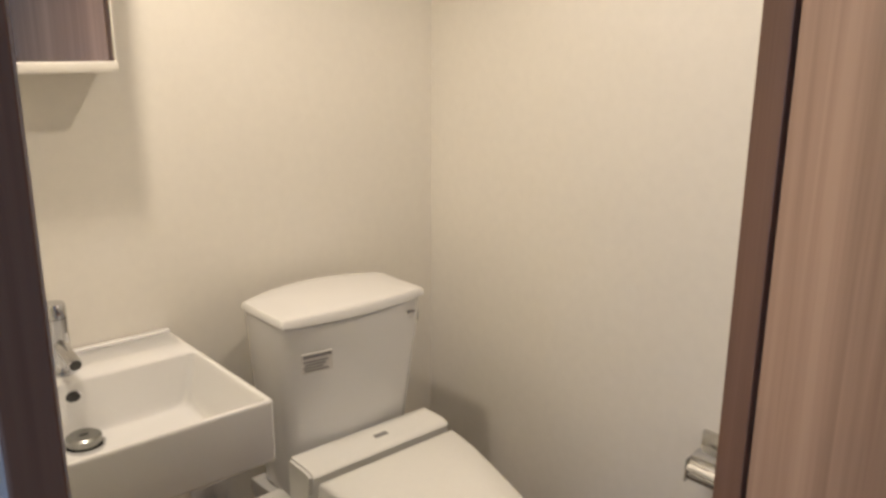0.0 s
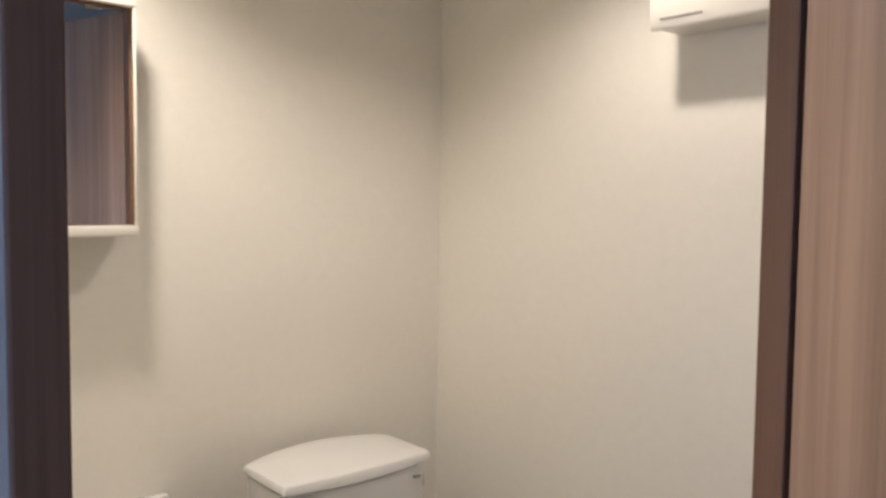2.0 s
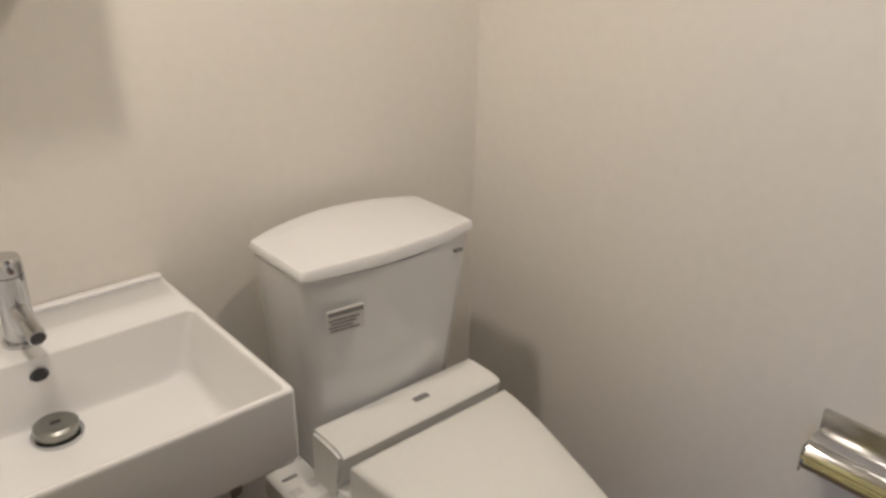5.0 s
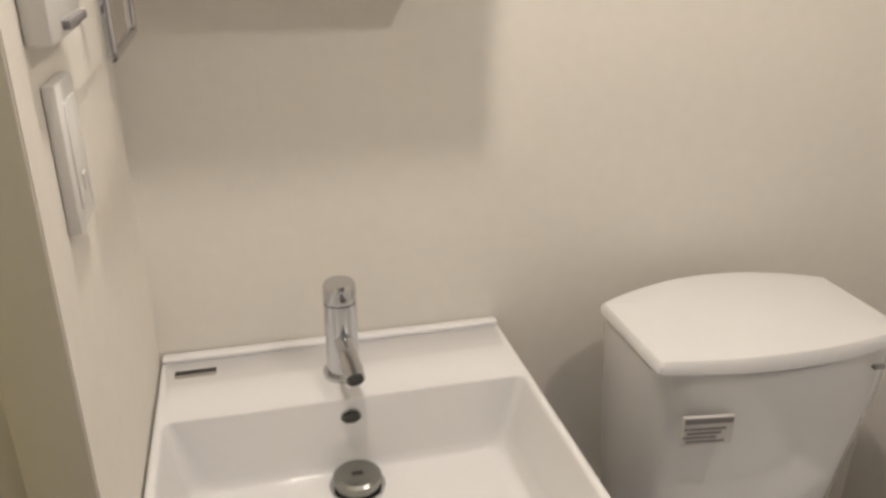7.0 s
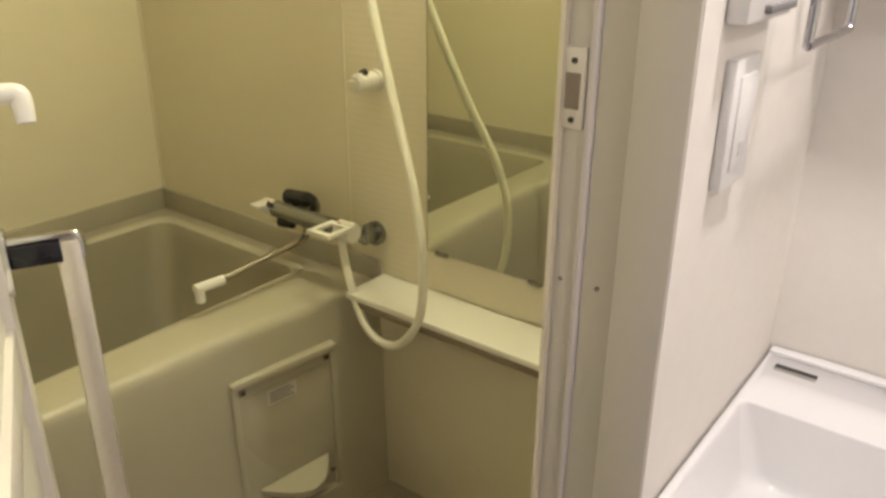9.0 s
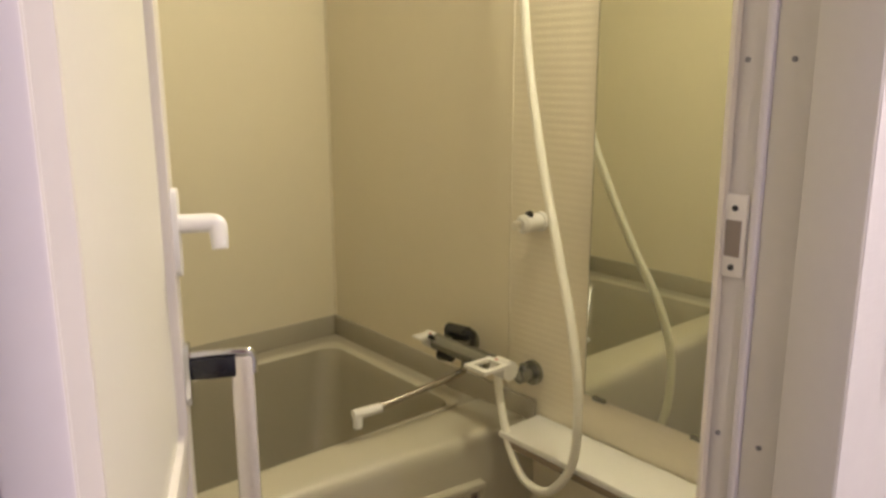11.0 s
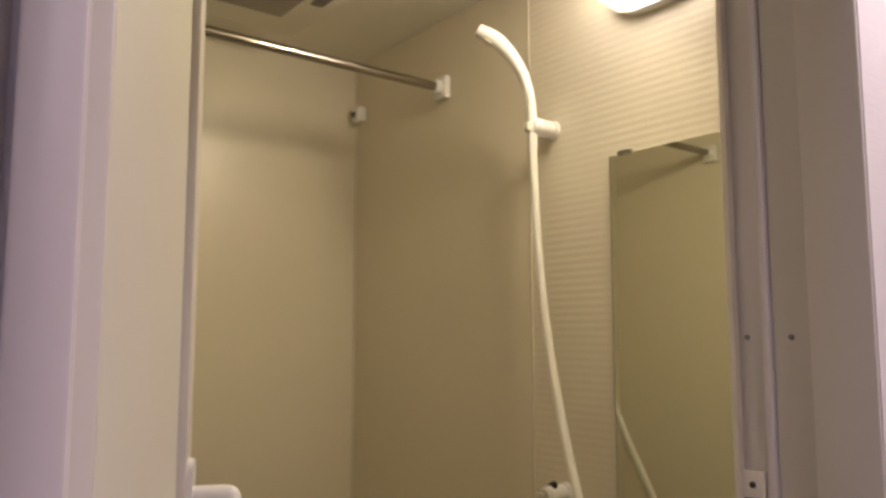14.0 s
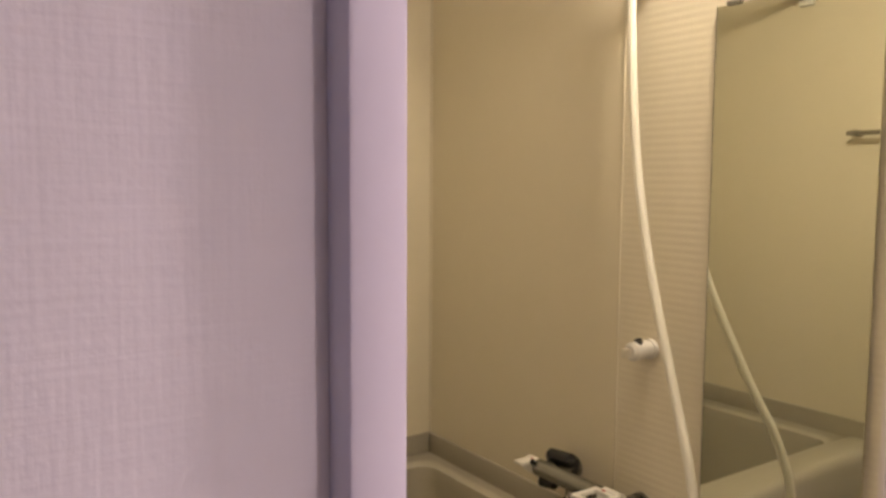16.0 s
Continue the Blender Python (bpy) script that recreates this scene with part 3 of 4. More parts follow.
# ---- bathroom door frame ----
bf = thing("bath_door_frame", (-1.32, -0.72, 0), "off-white enamelled bathroom door frame with strike plate", "door frame")
# one frame enamel: darker copy for shaded right jambs, lighter for lit left ones
for jambs in (((-1.335, -1.295, BR + 0.010, BR + 0.026, "outer_jamb", FRAME_SHADED), (-1.343, -1.335, BR + 0.006, BR + 0.026, "ridge", TRIM), (-1.368, -1.343, BR + 0.010, BR + 0.026, "inner_jamb", FRAME_SHADED),
               (-1.296, XW - 0.001, BR - 0.0025, BR + 0.003, "reveal", FRAME_SHADED)),
              ((-1.335, -1.295, BL - 0.004, BL + 0.008, "outer_jamb", LEAF), (-1.343, -1.335, BL - 0.004, BL + 0.014, "ridge", TRIM), (-1.375, -1.343, BL - 0.004, BL + 0.036, "inner_jamb", LEAF),
               (-1.296, XW - 0.001, BL - 0.004, BL + 0.003, "reveal", LEAF))):
    for x0, x1, y0, y1, nm, mat in jambs:
        part(nm, box(N(), (x0, y0, 0), (x1, y1, BH), 0.002), mat, bf)
part("head", box(N(), (-1.372, BL, BH - 0.035), (-1.295, BR, BH + 0.004), 0.002), FRAME_SHADED, bf)
part("sill", box(N(), (-1.372, BL, -0.03), (-1.25, BR, 0.012), 0.003), STEEL, bf)
part("casing", box(N(), (XW - 0.012, BL - 0.020, 0), (XW + 0.004, BL + 0.001, BH + 0.02), 0.002), TRIM, bf, "white door casing")
for z in (0.35, 0.69, 1.034, 1.379, 1.72):
    part("screw", rod(N(), (-1.3175, BR + 0.0105, z), (-1.3175, BR + 0.0085, z), 0.0024, seg=12), GREY, bf)
    part("screw", rod(N(), (-1.3585, BR + 0.0105, z), (-1.3585, BR + 0.0085, z), 0.0024, seg=12), GREY, bf)
st = part("strike_plate", box(N(), (-1.374, BR + 0.006, 1.188), (-1.346, BR + 0.0105, 1.263), 0.0015), IVORY, bf, "ivory strike plate")
# flat patch on the plate, the hole's shade put into its colour
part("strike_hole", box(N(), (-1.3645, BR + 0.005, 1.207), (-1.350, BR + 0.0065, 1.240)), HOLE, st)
for z in (1.251, 1.197):
    part("screw", rod(N(), (-1.357, BR + 0.0065, z), (-1.357, BR + 0.0045, z), 0.0028, seg=12), DARK, st)

# door leaf, opened into the bathroom about a hinge
bd = thing("bath_door", (-1.375, -0.982, 0), "off-white bathroom door standing open inwards", "door")
LEAF_TURN = 64.0
L = 0.53


def leaf_part(name, bm, mat, parent=None, label="", smooth=35):
    """Parts are drawn with the leaf closed along +y from the hinge, inside face towards -x."""
    ob = part(name, bm, mat, parent or bd, label, smooth)
    if parent is None:
        ob.matrix_parent_inverse = Matrix()
    return ob


bd.rotation_euler[2] = radians(LEAF_TURN)
for y0, y1 in ((0, 0.045), (L - 0.045, L)):
    leaf_part("stile", box(N(), (-0.030, y0, 0.02), (0, y1, 1.925), 0.003), LEAF)
for z0, z1 in ((0.02, 0.09), (1.86, 1.925), (0.92, 0.97)):
    leaf_part("rail", box(N(), (-0.028, 0.045, z0), (-0.002, L - 0.045, z1), 0.002), LEAF)
for z0, z1 in ((0.09, 0.92), (0.97, 1.86)):
    leaf_part("pane", box(N(), (-0.018, 0.045, z0), (-0.010, L - 0.045, z1)), door_panel, label="frosted resin door pane", smooth=None)
leaf_part("seal", box(N(), (-0.022, L, 0.03), (-0.008, L + 0.004, 1.92), 0.001), IVORY)
for x0, x1, s in ((-0.036, -0.030, -1), (0.0, 0.006, 1)):
    rose = leaf_part("handle_rose", loft(N(), [[Vector((x, y, z)) for y, z in rounded(L - 0.040, 1.150, L - 0.008, 1.248, 0.015)] for x in (x0, x1)]), PLASTIC)
    xr = x0 if s < 0 else x1
    leaf_part("handle_grip", tube(N(), [(xr, L - 0.024, 1.208), (xr + s * 0.020, L - 0.024, 1.208), (xr + s * 0.036, L - 0.0245, 1.2075), (xr + s * 0.0400, L - 0.0255, 1.2035),
                                        (xr + s * 0.0412, L - 0.029, 1.193), (xr + s * 0.0418, L - 0.033, 1.180)], 0.0105, 16, radii=[0.0105, 0.0105, 0.0108, 0.0108, 0.0100, 0.0088]), PLASTIC)
leaf_part("bracket_plate", loft(N(), [[Vector((x, y, z)) for y, z in rounded(L - 0.040, 0.998, L - 0.010, 1.072, 0.013)] for x in (0.0, 0.006)]), CHROME)
leaf_part("bracket_block", box(N(), (0.006, L - 0.034, 1.029), (0.056, L - 0.016, 1.053), 0.002), BLACK)
leaf_part("bracket_cap", tube(N(), [(0.006, L - 0.025, 1.056), (0.06, L - 0.025, 1.057), (0.074, L - 0.025, 1.052), (0.075, L - 0.025, 1.030)], 0.005, steps=4), CHROME)
leaf_part("towel_bar", box(N(), (0.050, L - 0.031, 0.45), (0.076, L - 0.019, 1.052), 0.004), BAR, label="bright metal upright towel bar")
leaf_part("lower_bracket", box(N(), (0.0, L - 0.034, 0.45), (0.063, L - 0.016, 0.475), 0.003), CHROME)

# ---- bathroom shell ----
T = 0.02
structure("bath_wall_north", [((BX0 - T, BY1, BZ0 - 0.1), (-2.299, BY1 + T, BZ1 + T))], BATH_WALL, "cream bathroom wall panel behind the taps")
structure("bath_wall_west", [((BX0 - T, BY0 - T, BZ0 - 0.1), (BX0, BY1, BZ1 + T))], BATH_WALL, "cream bathroom wall panel above the tub")
structure("bath_wall_south", [((BX0, BY0 - T, BZ0 - 0.1), (BX1, BY0, BZ1 + T))], BATH_WALL, "cream bathroom wall panel")
structure("bath_wall_east", [((BX1 - 0.006, BR + 0.002, BZ0 - 0.1), (BX1 - 0.001, BY1, BZ1)), ((BX1 - 0.006, BY0, BZ0 - 0.1), (BX1 - 0.001, BL - 0.002, BZ1)), ((BX1 - 0.006, BL, BH + 0.005), (BX1 - 0.001, BR, BZ1))], BATH_WALL,
          "cream bathroom wall panel around the doorway")
structure("bath_ceiling", [((BX0, BY0, BZ1), (BX1, BY1, BZ1 + T))], BATH_CEIL, "off-white bathroom ceiling")
structure("bath_floor", [((BX0, BY0, BZ0 - 0.1), (BX1, BY1, BZ0))], BATH_FLOOR, "beige textured bathroom floor")
# ribbed accent panel: soft horizontal waves
rib = N()
xs = [-2.297, -1.85, BX1]
rows_v = []
nz = 1120
for k in range(nz + 1):
    z = BZ0 - 0.05 + (BZ1 + 0.05 - BZ0) * k / nz
    d = 0.00015 * math.sin(2 * math.pi * z / 0.0165)
    rows_v.append([rib.verts.new((x, BY1 + d, z)) for x in xs])
for u, v in zip(rows_v, rows_v[1:]):
    for i in range(len(xs) - 1):
        rib.faces.new((u[i], u[i + 1], v[i + 1], v[i]))
rib_ob = tagged(mesh_object("bath_wall_panel", rib, BATH_RIB, 180), "cream bathroom wall panel with fine horizontal ribs", kind="structure")
structure("bath_wall_backing", [((-2.299, BY1 + 0.004, BZ0 - 0.1), (BX1, BY1 + T, BZ1 + T))], BATH_WALL)
structure("panel_seam", [((-2.3015, BY1 - 0.0025, 0.59), (-2.2965, BY1 + 0.002, BZ1))], SEALANT, "vertical sealant seam between panels")
structure("corner_seam", [((BX0 - 0.001, BY1 - 0.005, 0.59), (BX0 + 0.005, BY1 + 0.001, BZ1))], SEALANT, "sealant seam in the corner")

# ---- bathtub ----
TX = -2.245
tub = thing("bathtub", (-2.66, -0.43, BZ0), "cream moulded bathtub with darker grey-beige inside", "bathtub")
BOW = lambda y: 0.085 * max(0.0, y + 0.75) ** 2        # the front swells towards the taps
apron = N()
ys = [BY0 + 0.002 + (BY1 - 0.003 - BY0) * k / 40 for k in range(41)]
prof_t = [(-2.262, BZ0), (-2.266, 0.10), (-2.274, 0.40), (-2.282, 0.50), (-2.285, 0.522), (-2.289, 0.534), (-2.296, 0.542), (-2.306, 0.546), (-2.320, 0.547), (-2.392, 0.546), (-2.402, 0.543), (-2.410, 0.534), (-2.414, 0.520)]
strips = [[apron.verts.new((x + BOW(y) * (1 if x > -2.35 else 0.15), y, z)) for x, z in prof_t] for y in ys]
for u, v in zip(strips, strips[1:]):
    for i in range(len(prof_t) - 1):
        apron.faces.new((u[i], u[i + 1], v[i + 1], v[i]))
part("apron", apron, BATH_TUB, tub, smooth=60)
ledge = N()
o = rounded(BX0 + 0.002, BY0 + 0.002, -2.38, BY1 - 0.002, 0.01)
i1 = rounded(BX0 + 0.082, BY0 + 0.09, -2.412, BY1 - 0.062, 0.05)
i2 = rounded(BX0 + 0.092, BY0 + 0.10, -2.420, BY1 - 0.070, 0.055)
i3 = rounded(BX0 + 0.100, BY0 + 0.13, -2.428, BY1 - 0.085, 0.07)
i4 = rounded(BX0 + 0.130, BY0 + 0.22, -2.480, BY1 - 0.130, 0.10)
i5 = rounded(BX0 + 0.19, BY0 + 0.30, -2.53, BY1 - 0.20, 0.09)
i0 = rounded(BX0 + 0.068, BY0 + 0.078, -2.404, BY1 - 0.050, 0.045)
loft(ledge, [at_z(o, 0.528), at_z(o, 0.5365), at_z(i0, 0.5365)], (False, False))
# shade on the ledge is put into the darker flange colour
part("ledge", ledge, BAND, tub, "ledge round the tub, its shade put into the grey-beige", smooth=40)
part("lip", loft(N(), [at_z(i0, 0.535), at_z(i0, 0.5405), at_z(i1, 0.5420), at_z(i2, 0.532)], (False, False)), BATH_TUB, tub, smooth=60)
part("basin", loft(N(), [at_z(i2, 0.532), at_z(i3, 0.50), at_z(i4, 0.12), at_z(i5, 0.06)], (False, True)), TUB_IN, tub, "inside of the tub in a darker grey-beige", smooth=60)
for lo, hi in (((BX0 + 0.001, BY0 + 0.012, 0.530), (BX0 + 0.012, BY1 - 0.012, 0.600)), ((BX0 + 0.001, BY1 - 0.012, 0.530), (-2.20, BY1 - 0.001, 0.600)), ((BX0 + 0.001, BY0 + 0.001, 0.530), (-2.25, BY0 + 0.012, 0.600))):
    part("wall_flange", box(N(), lo, hi, 0.003), BAND, tub)
# access panel, built round its own middle and turned with the front
AP = Matrix.Translation((-2.232, -0.078, 0.235)) @ Matrix.Rotation(radians(-8.0), 4, "Z")


def panel_part(name, bm, mat, parent, label="", smooth=35):
    bmesh.ops.transform(bm, matrix=AP, verts=bm.verts)
    return part(name, bm, mat, parent, label, smooth)


ap = panel_part("access_panel", box(N(), (-0.030, -0.140, -0.215), (0.004, 0.140, 0.207), 0.004), BATH_TUB, tub, "cream access panel with soap tray")
panel_part("raised_edge", box(N(), (0.002, -0.140, 0.189), (0.014, 0.140, 0.207), 0.004), BATH_TUB, ap)
panel_part("raised_edge", box(N(), (0.002, -0.140, -0.215), (0.012, 0.140, -0.200), 0.004), BATH_TUB, ap)
for y0, y1 in ((-0.140, -0.123), (0.123, 0.140)):
    panel_part("raised_edge", box(N(), (0.002, y0, -0.200), (0.011, y1, 0.189), 0.003), BATH_TUB, ap)
panel_part("inner_line", box(N(), (0.003, -0.106, 0.158), (0.006, 0.106, 0.163), 0.001), BATH_TUB, ap)
for y, z in ((-0.112, 0.176), (0.112, 0.176), (0.112, -0.150), (-0.112, -0.150)):
    screw = panel_part("screw", box(N(), (0.003, y - 0.008, z - 0.007), (0.008, y + 0.008, z + 0.007), 0.0015), HOLE, ap)
    panel_part("cross_slot", box(N(), (0.0075, y - 0.004, z - 0.003), (0.0085, y + 0.004, z + 0.003)), DARK, screw)
lab = panel_part("sticker", box(N(), (0.0035, -0.052, 0.114), (0.0048, 0.026, 0.152)), PALE, ap, "small printed label")
for k in range(4):
    panel_part("text_bar", box(N(), (0.0046, -0.046, 0.120 + 0.0075 * k), (0.0054, 0.018 - 0.008 * (k % 2), 0.1235 + 0.0075 * k)), GREY, lab)
tray = N()
loft(tray, [at_z([(0.0, -0.100), (0.0, 0.106)] + [(0.090 * math.sin(math.pi * k / 16), 0.106 - 0.206 * k / 16) for k in range(1, 16)], z) for z in (-0.108, -0.096)])
panel_part("soap_tray", tray, BATH_TUB, ap)

# ---- counter shelf, bath mirror ----
shelf = thing("counter_shelf", (-1.8, 0.15, 0.5), "long ivory counter shelf below the bath mirror", "shelf")
part("top", box(N(), (-2.19, 0.085, 0.552), (-1.41, BY1 - 0.003, 0.568), 0.004), PLASTIC, shelf)
part("under_edge", box(N(), (-2.175, 0.0875, 0.535), (-1.42, BY1 - 0.003, 0.5515), 0.002), HOLE, shelf)
part("lower_panel", box(N(), (-2.20, BY1 - 0.012, BZ0 + 0.001), (-1.41, BY1 - 0.003, 0.535), 0.002), BATH_WALL, shelf)
bm_ob = thing("bath_mirror", (-1.85, 0.22, 0.67), "tall frameless mirror on the bathroom wall", "mirror")
part("glass", box(N(), (-2.045, BY1 - 0.013, 0.670), (-1.712, BY1 - 0.007, 1.760)), bath_glass, bm_ob, smooth=None)
part("edge", box(N(), (-2.0465, BY1 - 0.0125, 0.669), (-2.0452, BY1 - 0.006, 1.761)), DARK, bm_ob)
part("backing", box(N(), (-2.044, BY1 - 0.0068, 0.672), (-1.714, BY1 - 0.003, 1.758)), GREY, bm_ob)
for x, z in ((-2.005, 0.664), (-1.76, 0.664), (-2.005, 1.757), (-1.76, 1.757)):
    part("clip", box(N(), (x - 0.016, BY1 - 0.018, z), (x + 0.016, BY1 - 0.004, z + 0.010), 0.002), MIXER, bm_ob)

# ---- bath mixer ----
mix = thing("bath_mixer", (-2.33, 0.12, 0.70), "grey and white thermostatic bath mixer with long spout", "tap")
BYM = 0.118
part("body", rod(N(), (-2.452, BYM, 0.704), (-2.232, BYM, 0.704), 0.021), MIXER, mix, "grey metal mixer body")
for x, xb, z in ((-2.435, -2.42, 0.690), (-2.212, -2.245, 0.668)):
    part("wall_leg", rod(rod(rod(N(), (x, BY1 - 0.001, z), (x, BY1 - 0.012, z), 0.030), (x, BY1 - 0.01, z), (x, BY1 - 0.052, z), 0.017), (x, BY1 - 0.042, z), (xb, BYM + 0.005, 0.700), 0.015), MIXER, mix)
    part("shut_off", rod(N(), (x, BY1 - 0.036, z), (x, BY1 - 0.036, z + 0.028), 0.010), MIXER, mix)
part("cover", rod(rod(N(), (-2.455, BYM + 0.045, 0.724), (-2.385, BYM + 0.045, 0.730), 0.019), (-2.385, BYM + 0.045, 0.730), (-2.365, BYM + 0.045, 0.731), 0.019, 0.010), BLACK, mix)
part("cover", rod(N(), (-2.445, BYM + 0.010, 0.672), (-2.405, BYM + 0.012, 0.672), 0.018, 0.013), BLACK, mix)
k1 = part("temperature_knob", rod(N(), (-2.452, BYM, 0.704), (-2.490, BYM, 0.704), 0.020), PLASTIC, mix)
part("knob_flag", box(N(), (-2.490, BYM - 0.050, 0.714), (-2.458, BYM + 0.005, 0.722), 0.003), PLASTIC, k1)
k2 = part("flow_knob", rod(N(), (-2.232, BYM, 0.704), (-2.185, BYM, 0.704), 0.023), PLASTIC, mix)
flag = N()
for lo, hi in (((-2.25, BYM - 0.070, 0.716), (-2.237, BYM - 0.022, 0.724)), ((-2.193, BYM - 0.070, 0.716), (-2.18, BYM - 0.022, 0.724)), ((-2.25, BYM - 0.085, 0.716), (-2.18, BYM - 0.070, 0.724)), ((-2.25, BYM - 0.022, 0.716), (-2.18, BYM, 0.724))):
    box(flag, lo, hi)
part("knob_flag", flag, PLASTIC, k2)
part("dot", rod(N(), (-2.470, BYM - 0.004, 0.7222), (-2.470, BYM - 0.004, 0.7234), 0.005), RED, k1)
part("stop_button", rod(N(), (-2.452, BYM - 0.012, 0.716), (-2.452, BYM - 0.022, 0.722), 0.007), BLACK, k1)
part("dot", rod(N(), (-2.222, BYM - 0.010, 0.724), (-2.222, BYM - 0.010, 0.7252), 0.005), RED, k2)
part("spout", tube(N(), [(-2.345, BYM, 0.690), (-2.345, BYM, 0.668), (-2.346, BYM - 0.012, 0.656), (-2.352, BYM - 0.06, 0.646), (-2.372, -0.13, 0.620)], 0.0085, 14, 6), POLE, mix)
tip = part("spout_end", tube(N(), [(-2.370, -0.115, 0.620), (-2.379, -0.184, 0.619)], 0.0115, 16, 1), PLASTIC, mix)
part("nozzle", rod(N(), (-2.377, -0.174, 0.622), (-2.377, -0.174, 0.586), 0.0115, 0.0105), PLASTIC, tip)

# ---- shower ----
sh = thing("hand_shower", (-2.2, 0.13, 1.87), "white hand shower hung in its wall bracket", "shower")
head = N()
tube(head, [(-2.224, 0.158, 1.80), (-2.224, 0.156, 1.88), (-2.229, 0.150, 1.945), (-2.246, 0.130, 2.008), (-2.276, 0.100, 2.060), (-2.307, 0.070, 2.088)], 0.015, 16, 8, [0.0105, 0.012, 0.0125, 0.0145, 0.0195, 0.016])
part("handle", head, PLASTIC, sh)
part("spray_face", rod(N(), (-2.286, 0.091, 2.066), (-2.290, 0.084, 2.054), 0.0155, 0.013), IVORY, sh)
part("hose", tube(N(), [(-2.224, 0.158, 1.80), (-2.207, 0.152, 1.60), (-2.174, 0.142, 1.40), (-2.112, 0.122, 1.20), (-2.030, 0.094, 1.006), (-1.964, 0.066, 0.865), (-1.933, 0.053, 0.739), (-1.943, 0.056, 0.597), (-2.005, 0.062, 0.505),
                        (-2.085, 0.08, 0.478), (-2.135, 0.085, 0.51), (-2.185, 0.10, 0.58), (-2.215, 0.112, 0.64), (-2.228, BYM, 0.688)], 0.0095, 12, 8), HOSE, sh, "cream shower hose")
for x, z, nm in ((-2.220, 1.855, "upper"), (-2.198, 1.037, "lower")):
    hk = thing("shower_bracket", (x, BY1, z), "white plastic shower wall bracket", "shower bracket", "shower brackets")
    part("mount", rod(rod(N(), (x, BY1 - 0.001, z), (x, BY1 - 0.012, z), 0.0225), (x, BY1 - 0.01, z), (x, BY1 - 0.062, z), 0.0195, 0.0215), PLASTIC, hk)
    part("cap", rod(N(), (x, BY1 - 0.062, z), (x, BY1 - 0.072, z), 0.0215, 0.015), PLASTIC, hk)
    part("clip", box(N(), (x - 0.012, BY1 - 0.086, z - 0.012), (x + 0.004, BY1 - 0.068, z + 0.008), 0.003), IVORY, hk)
    if nm == "lower":
        part("socket", rod(N(), (x + 0.004, BY1 - 0.046, z + 0.0180), (x + 0.004, BY1 - 0.050, z + 0.0235), 0.0105), BLACK, hk)

# ---- drying pole and its holders ----
RX, RZ = -2.632, 2.062
pole = thing("drying_pole", (RX, -0.43, RZ), "stainless steel drying pole across the bathroom", "pole")
part("bar", rod(N(), (RX, BY0 + 0.03, RZ), (RX, BY1 - 0.03, RZ), 0.0125), POLE, pole)
for y, s in ((BY1, -1), (BY0, 1)):
    eh = part("end_holder", box(N(), (RX - 0.028, min(y, y + s * 0.022), RZ - 0.034), (RX + 0.028, max(y, y + s * 0.022), RZ + 0.030), 0.005), PLASTIC, pole)
    part("socket", rod(N(), (RX, y + s * 0.020, RZ), (RX, y + s * 0.040, RZ), 0.019), PLASTIC, eh)
hk = thing("wall_hook", (BX0, 0.155, 2.03), "small white pole holder on the bathroom wall", "hook")
part("block", box(N(), (-3.074, 0.190, 2.056), (-3.034, BY1 - 0.001, 2.104), 0.006), PLASTIC, hk)
part("hole", rod(N(), (-3.060, 0.1905, 2.080), (-3.060, 0.188, 2.080), 0.011), BLACK, hk)

# ---- ceiling dryer ----
dry = thing("ceiling_dryer", (-2.5, -0.42, BZ1), "off-white bathroom ceiling fan dryer with slatted intake", "ceiling fan")
dx0, dx1, dy0, dy1, dz = -2.91, -2.477, -0.72, -0.102, 2.220
part("body", box(N(), (dx0, dy0, dz), (dx1, dy1, BZ1 - 0.001), 0.006), BATH_CEIL, dry)
gx0, gx1, gy0, gy1 = -2.80, -2.566, -0.41, -0.196
# brown sheet stands for the shade behind the slats
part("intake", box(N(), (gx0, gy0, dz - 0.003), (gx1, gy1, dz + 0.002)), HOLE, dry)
for k in range(17):
    x = gx0 + 0.006 + (gx1 - gx0 - 0.012) * k / 16
    part("slat", box(N(), (x - 0.0032, gy0, dz - 0.005), (x + 0.0028, gy1, dz - 0.003)), BAND, dry)
for y0 in (-0.173, -0.518):
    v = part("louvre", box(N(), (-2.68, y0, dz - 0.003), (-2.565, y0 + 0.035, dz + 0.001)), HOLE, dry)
    for k in range(3):
        part("slat", box(N(), (-2.677 + 0.036 * k, y0 + 0.002, dz - 0.006), (-2.647 + 0.036 * k, y0 + 0.026, dz - 0.002), 0.001), GREY, v)
part("front_groove", box(N(), (dx1 - 0.001, -0.36, 2.230), (dx1 + 0.0012, -0.12, 2.233)), SEALANT, dry)
part("front_catch", box(N(), (dx1 - 0.001, -0.285, 2.240), (dx1 + 0.0015, -0.255, 2.250)), GREY, dry)

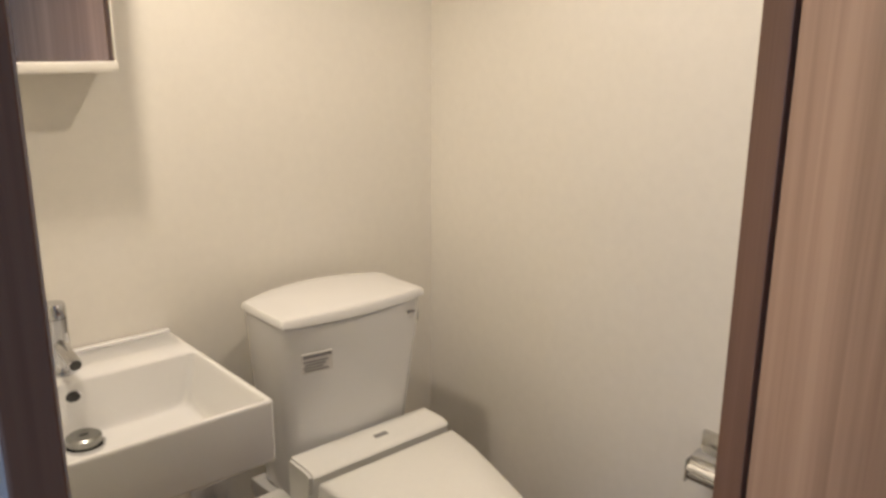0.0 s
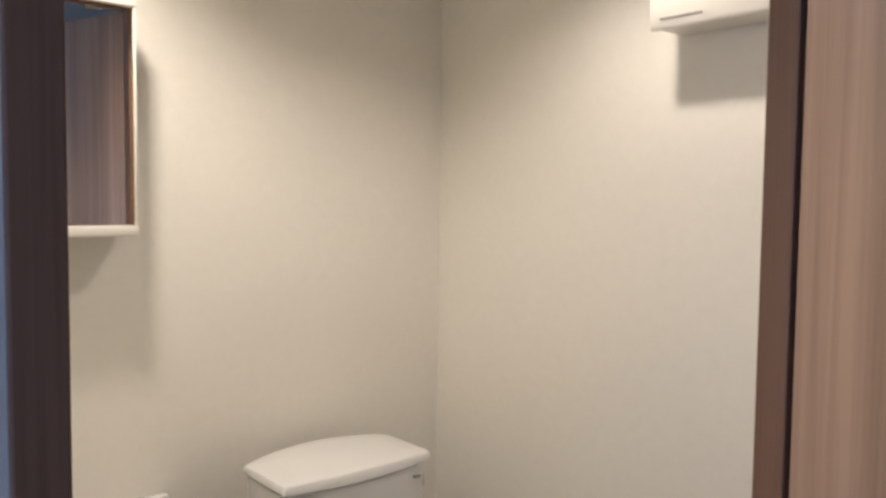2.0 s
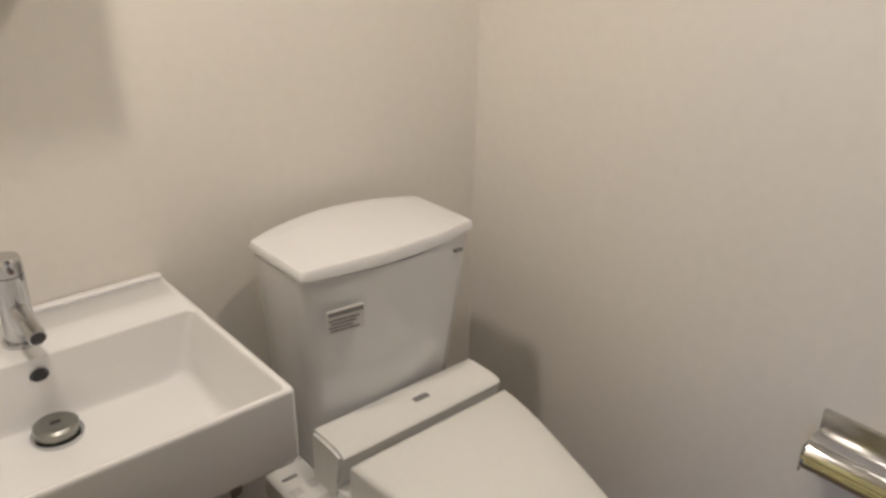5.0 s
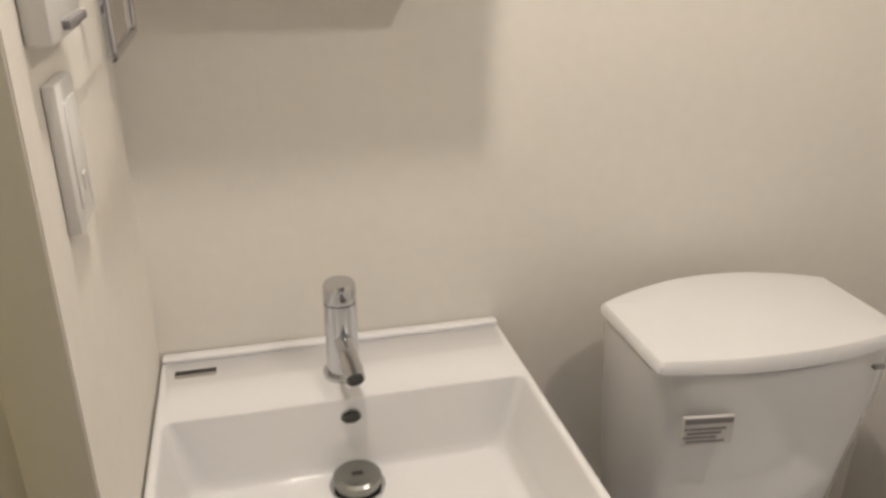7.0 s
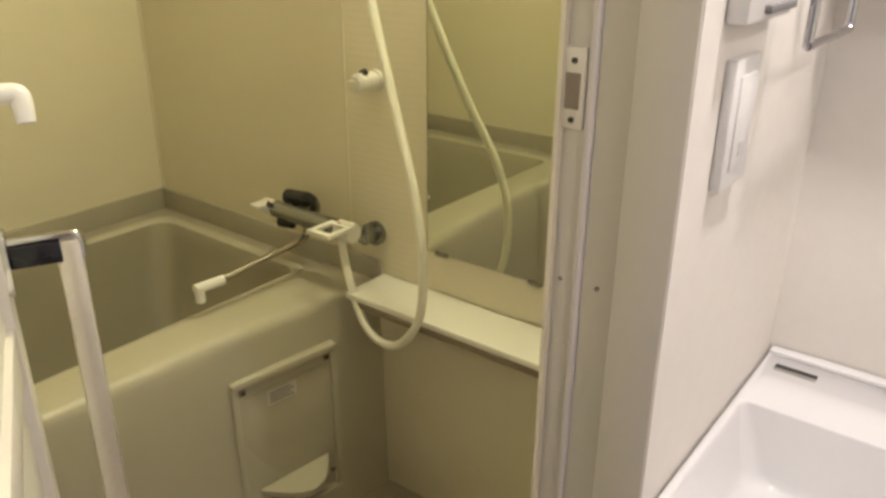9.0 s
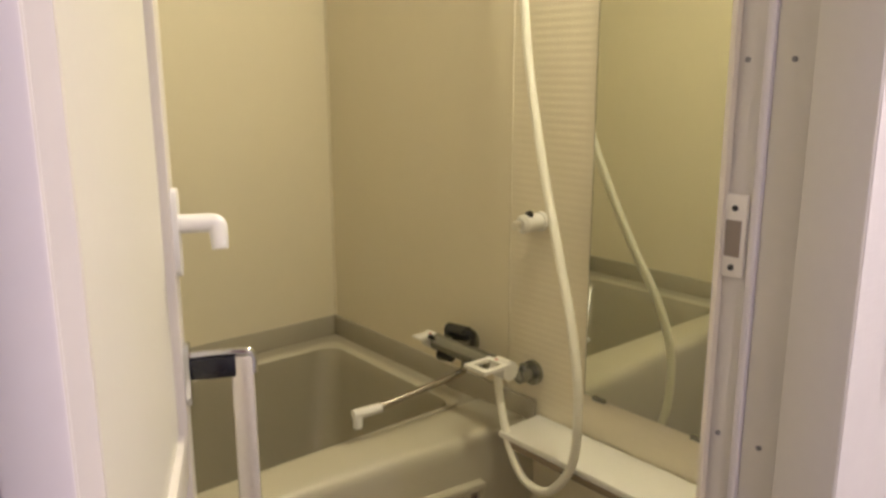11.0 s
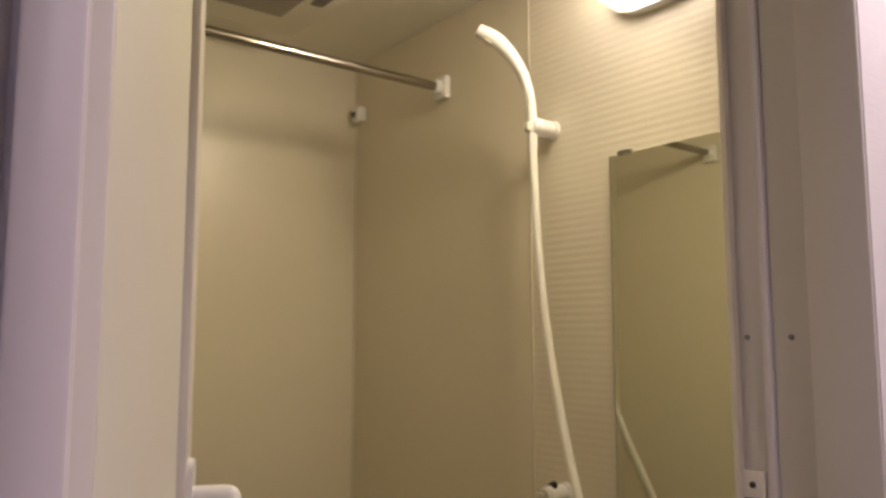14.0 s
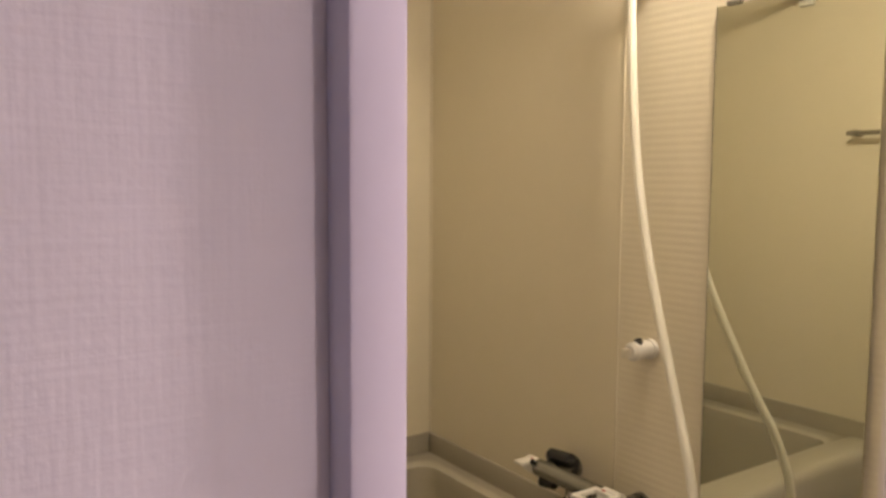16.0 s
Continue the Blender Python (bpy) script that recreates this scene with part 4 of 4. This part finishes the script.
# notice on the ceiling and the round hatch
note = thing("ceiling_notice", (-2.33, 0.13, BZ1), "pale printed notice stuck on the bathroom ceiling", "notice")
part("sheet", box(N(), (-2.40, 0.085, BZ1 - 0.0015), (-2.28, 0.190, BZ1 - 0.0002)), PALE, note)
for k in range(9):
    for j in range(4):
        if (k * 5 + j * 3) % 7:
            x, y, w = -2.394 + 0.0125 * k, 0.091 + 0.025 * j, 0.007 + 0.003 * ((k + j) % 2)
            part("text_bar", box(N(), (x, y, BZ1 - 0.0024), (x + w, y + 0.013 - 0.005 * ((k + j) % 3), BZ1 - 0.0014)), GREY if (k + 2 * j) % 4 else DARK, note)
hatch = thing("ceiling_hatch", (-2.15, -0.22, BZ1), "round white ventilation cover on the ceiling", "vent")
part("ring", loft(N(), [at_z([(-2.15 + r * math.cos(a), -0.215 + r * math.sin(a)) for a in (2 * math.pi * k / 40 for k in range(40))], z) for r, z in ((0.10, BZ1 - 0.0003), (0.10, BZ1 - 0.006), (0.094, BZ1 - 0.009), (0.075, BZ1 - 0.009), (0.07, BZ1 - 0.004), (0.001, BZ1 - 0.004))], (False, True)), BATH_CEIL, hatch)

# ---- bath wall lamp ----
wl = thing("wall_lamp", (-1.895, BY1, 2.148), "glowing white rounded bathroom wall lamp", "wall lamp")
part("base", loft(N(), [[Vector((x, y, z)) for x, z in rounded(-2.045, 2.050, -1.790, 2.256, 0.095, 8)] for y in (BY1 - 0.001, BY1 - 0.03)]), PLASTIC, wl)
globe = N()
steps_g = [(0.03, 1.0), (0.07, 1.0), (0.10, 0.96), (0.122, 0.86), (0.135, 0.68), (0.142, 0.4)]
loft(globe, [[Vector((-1.925 + (x + 1.925) * g, BY1 - d, 2.148 + (z - 2.148) * g)) for x, z in rounded(-2.050, 2.064, -1.800, 2.250, 0.092, 8)] for d, g in steps_g], (False, True))
gl = part("globe", globe, glow, wl, "lit white globe", smooth=60)

# towel rail on the wall opposite the bath mirror
rail = thing("towel_rail", (-2.19, BY0, 1.575), "thin metal towel rail on the bathroom wall", "towel rail")
part("bar", rod(N(), (-2.445, BY0 + 0.05, 1.575), (-1.93, BY0 + 0.05, 1.575), 0.008), STEEL, rail)
for x in (-2.425, -1.95):
    part("post", rod(N(), (x, BY0, 1.575), (x, BY0 + 0.05, 1.575), 0.011), STEEL, rail)
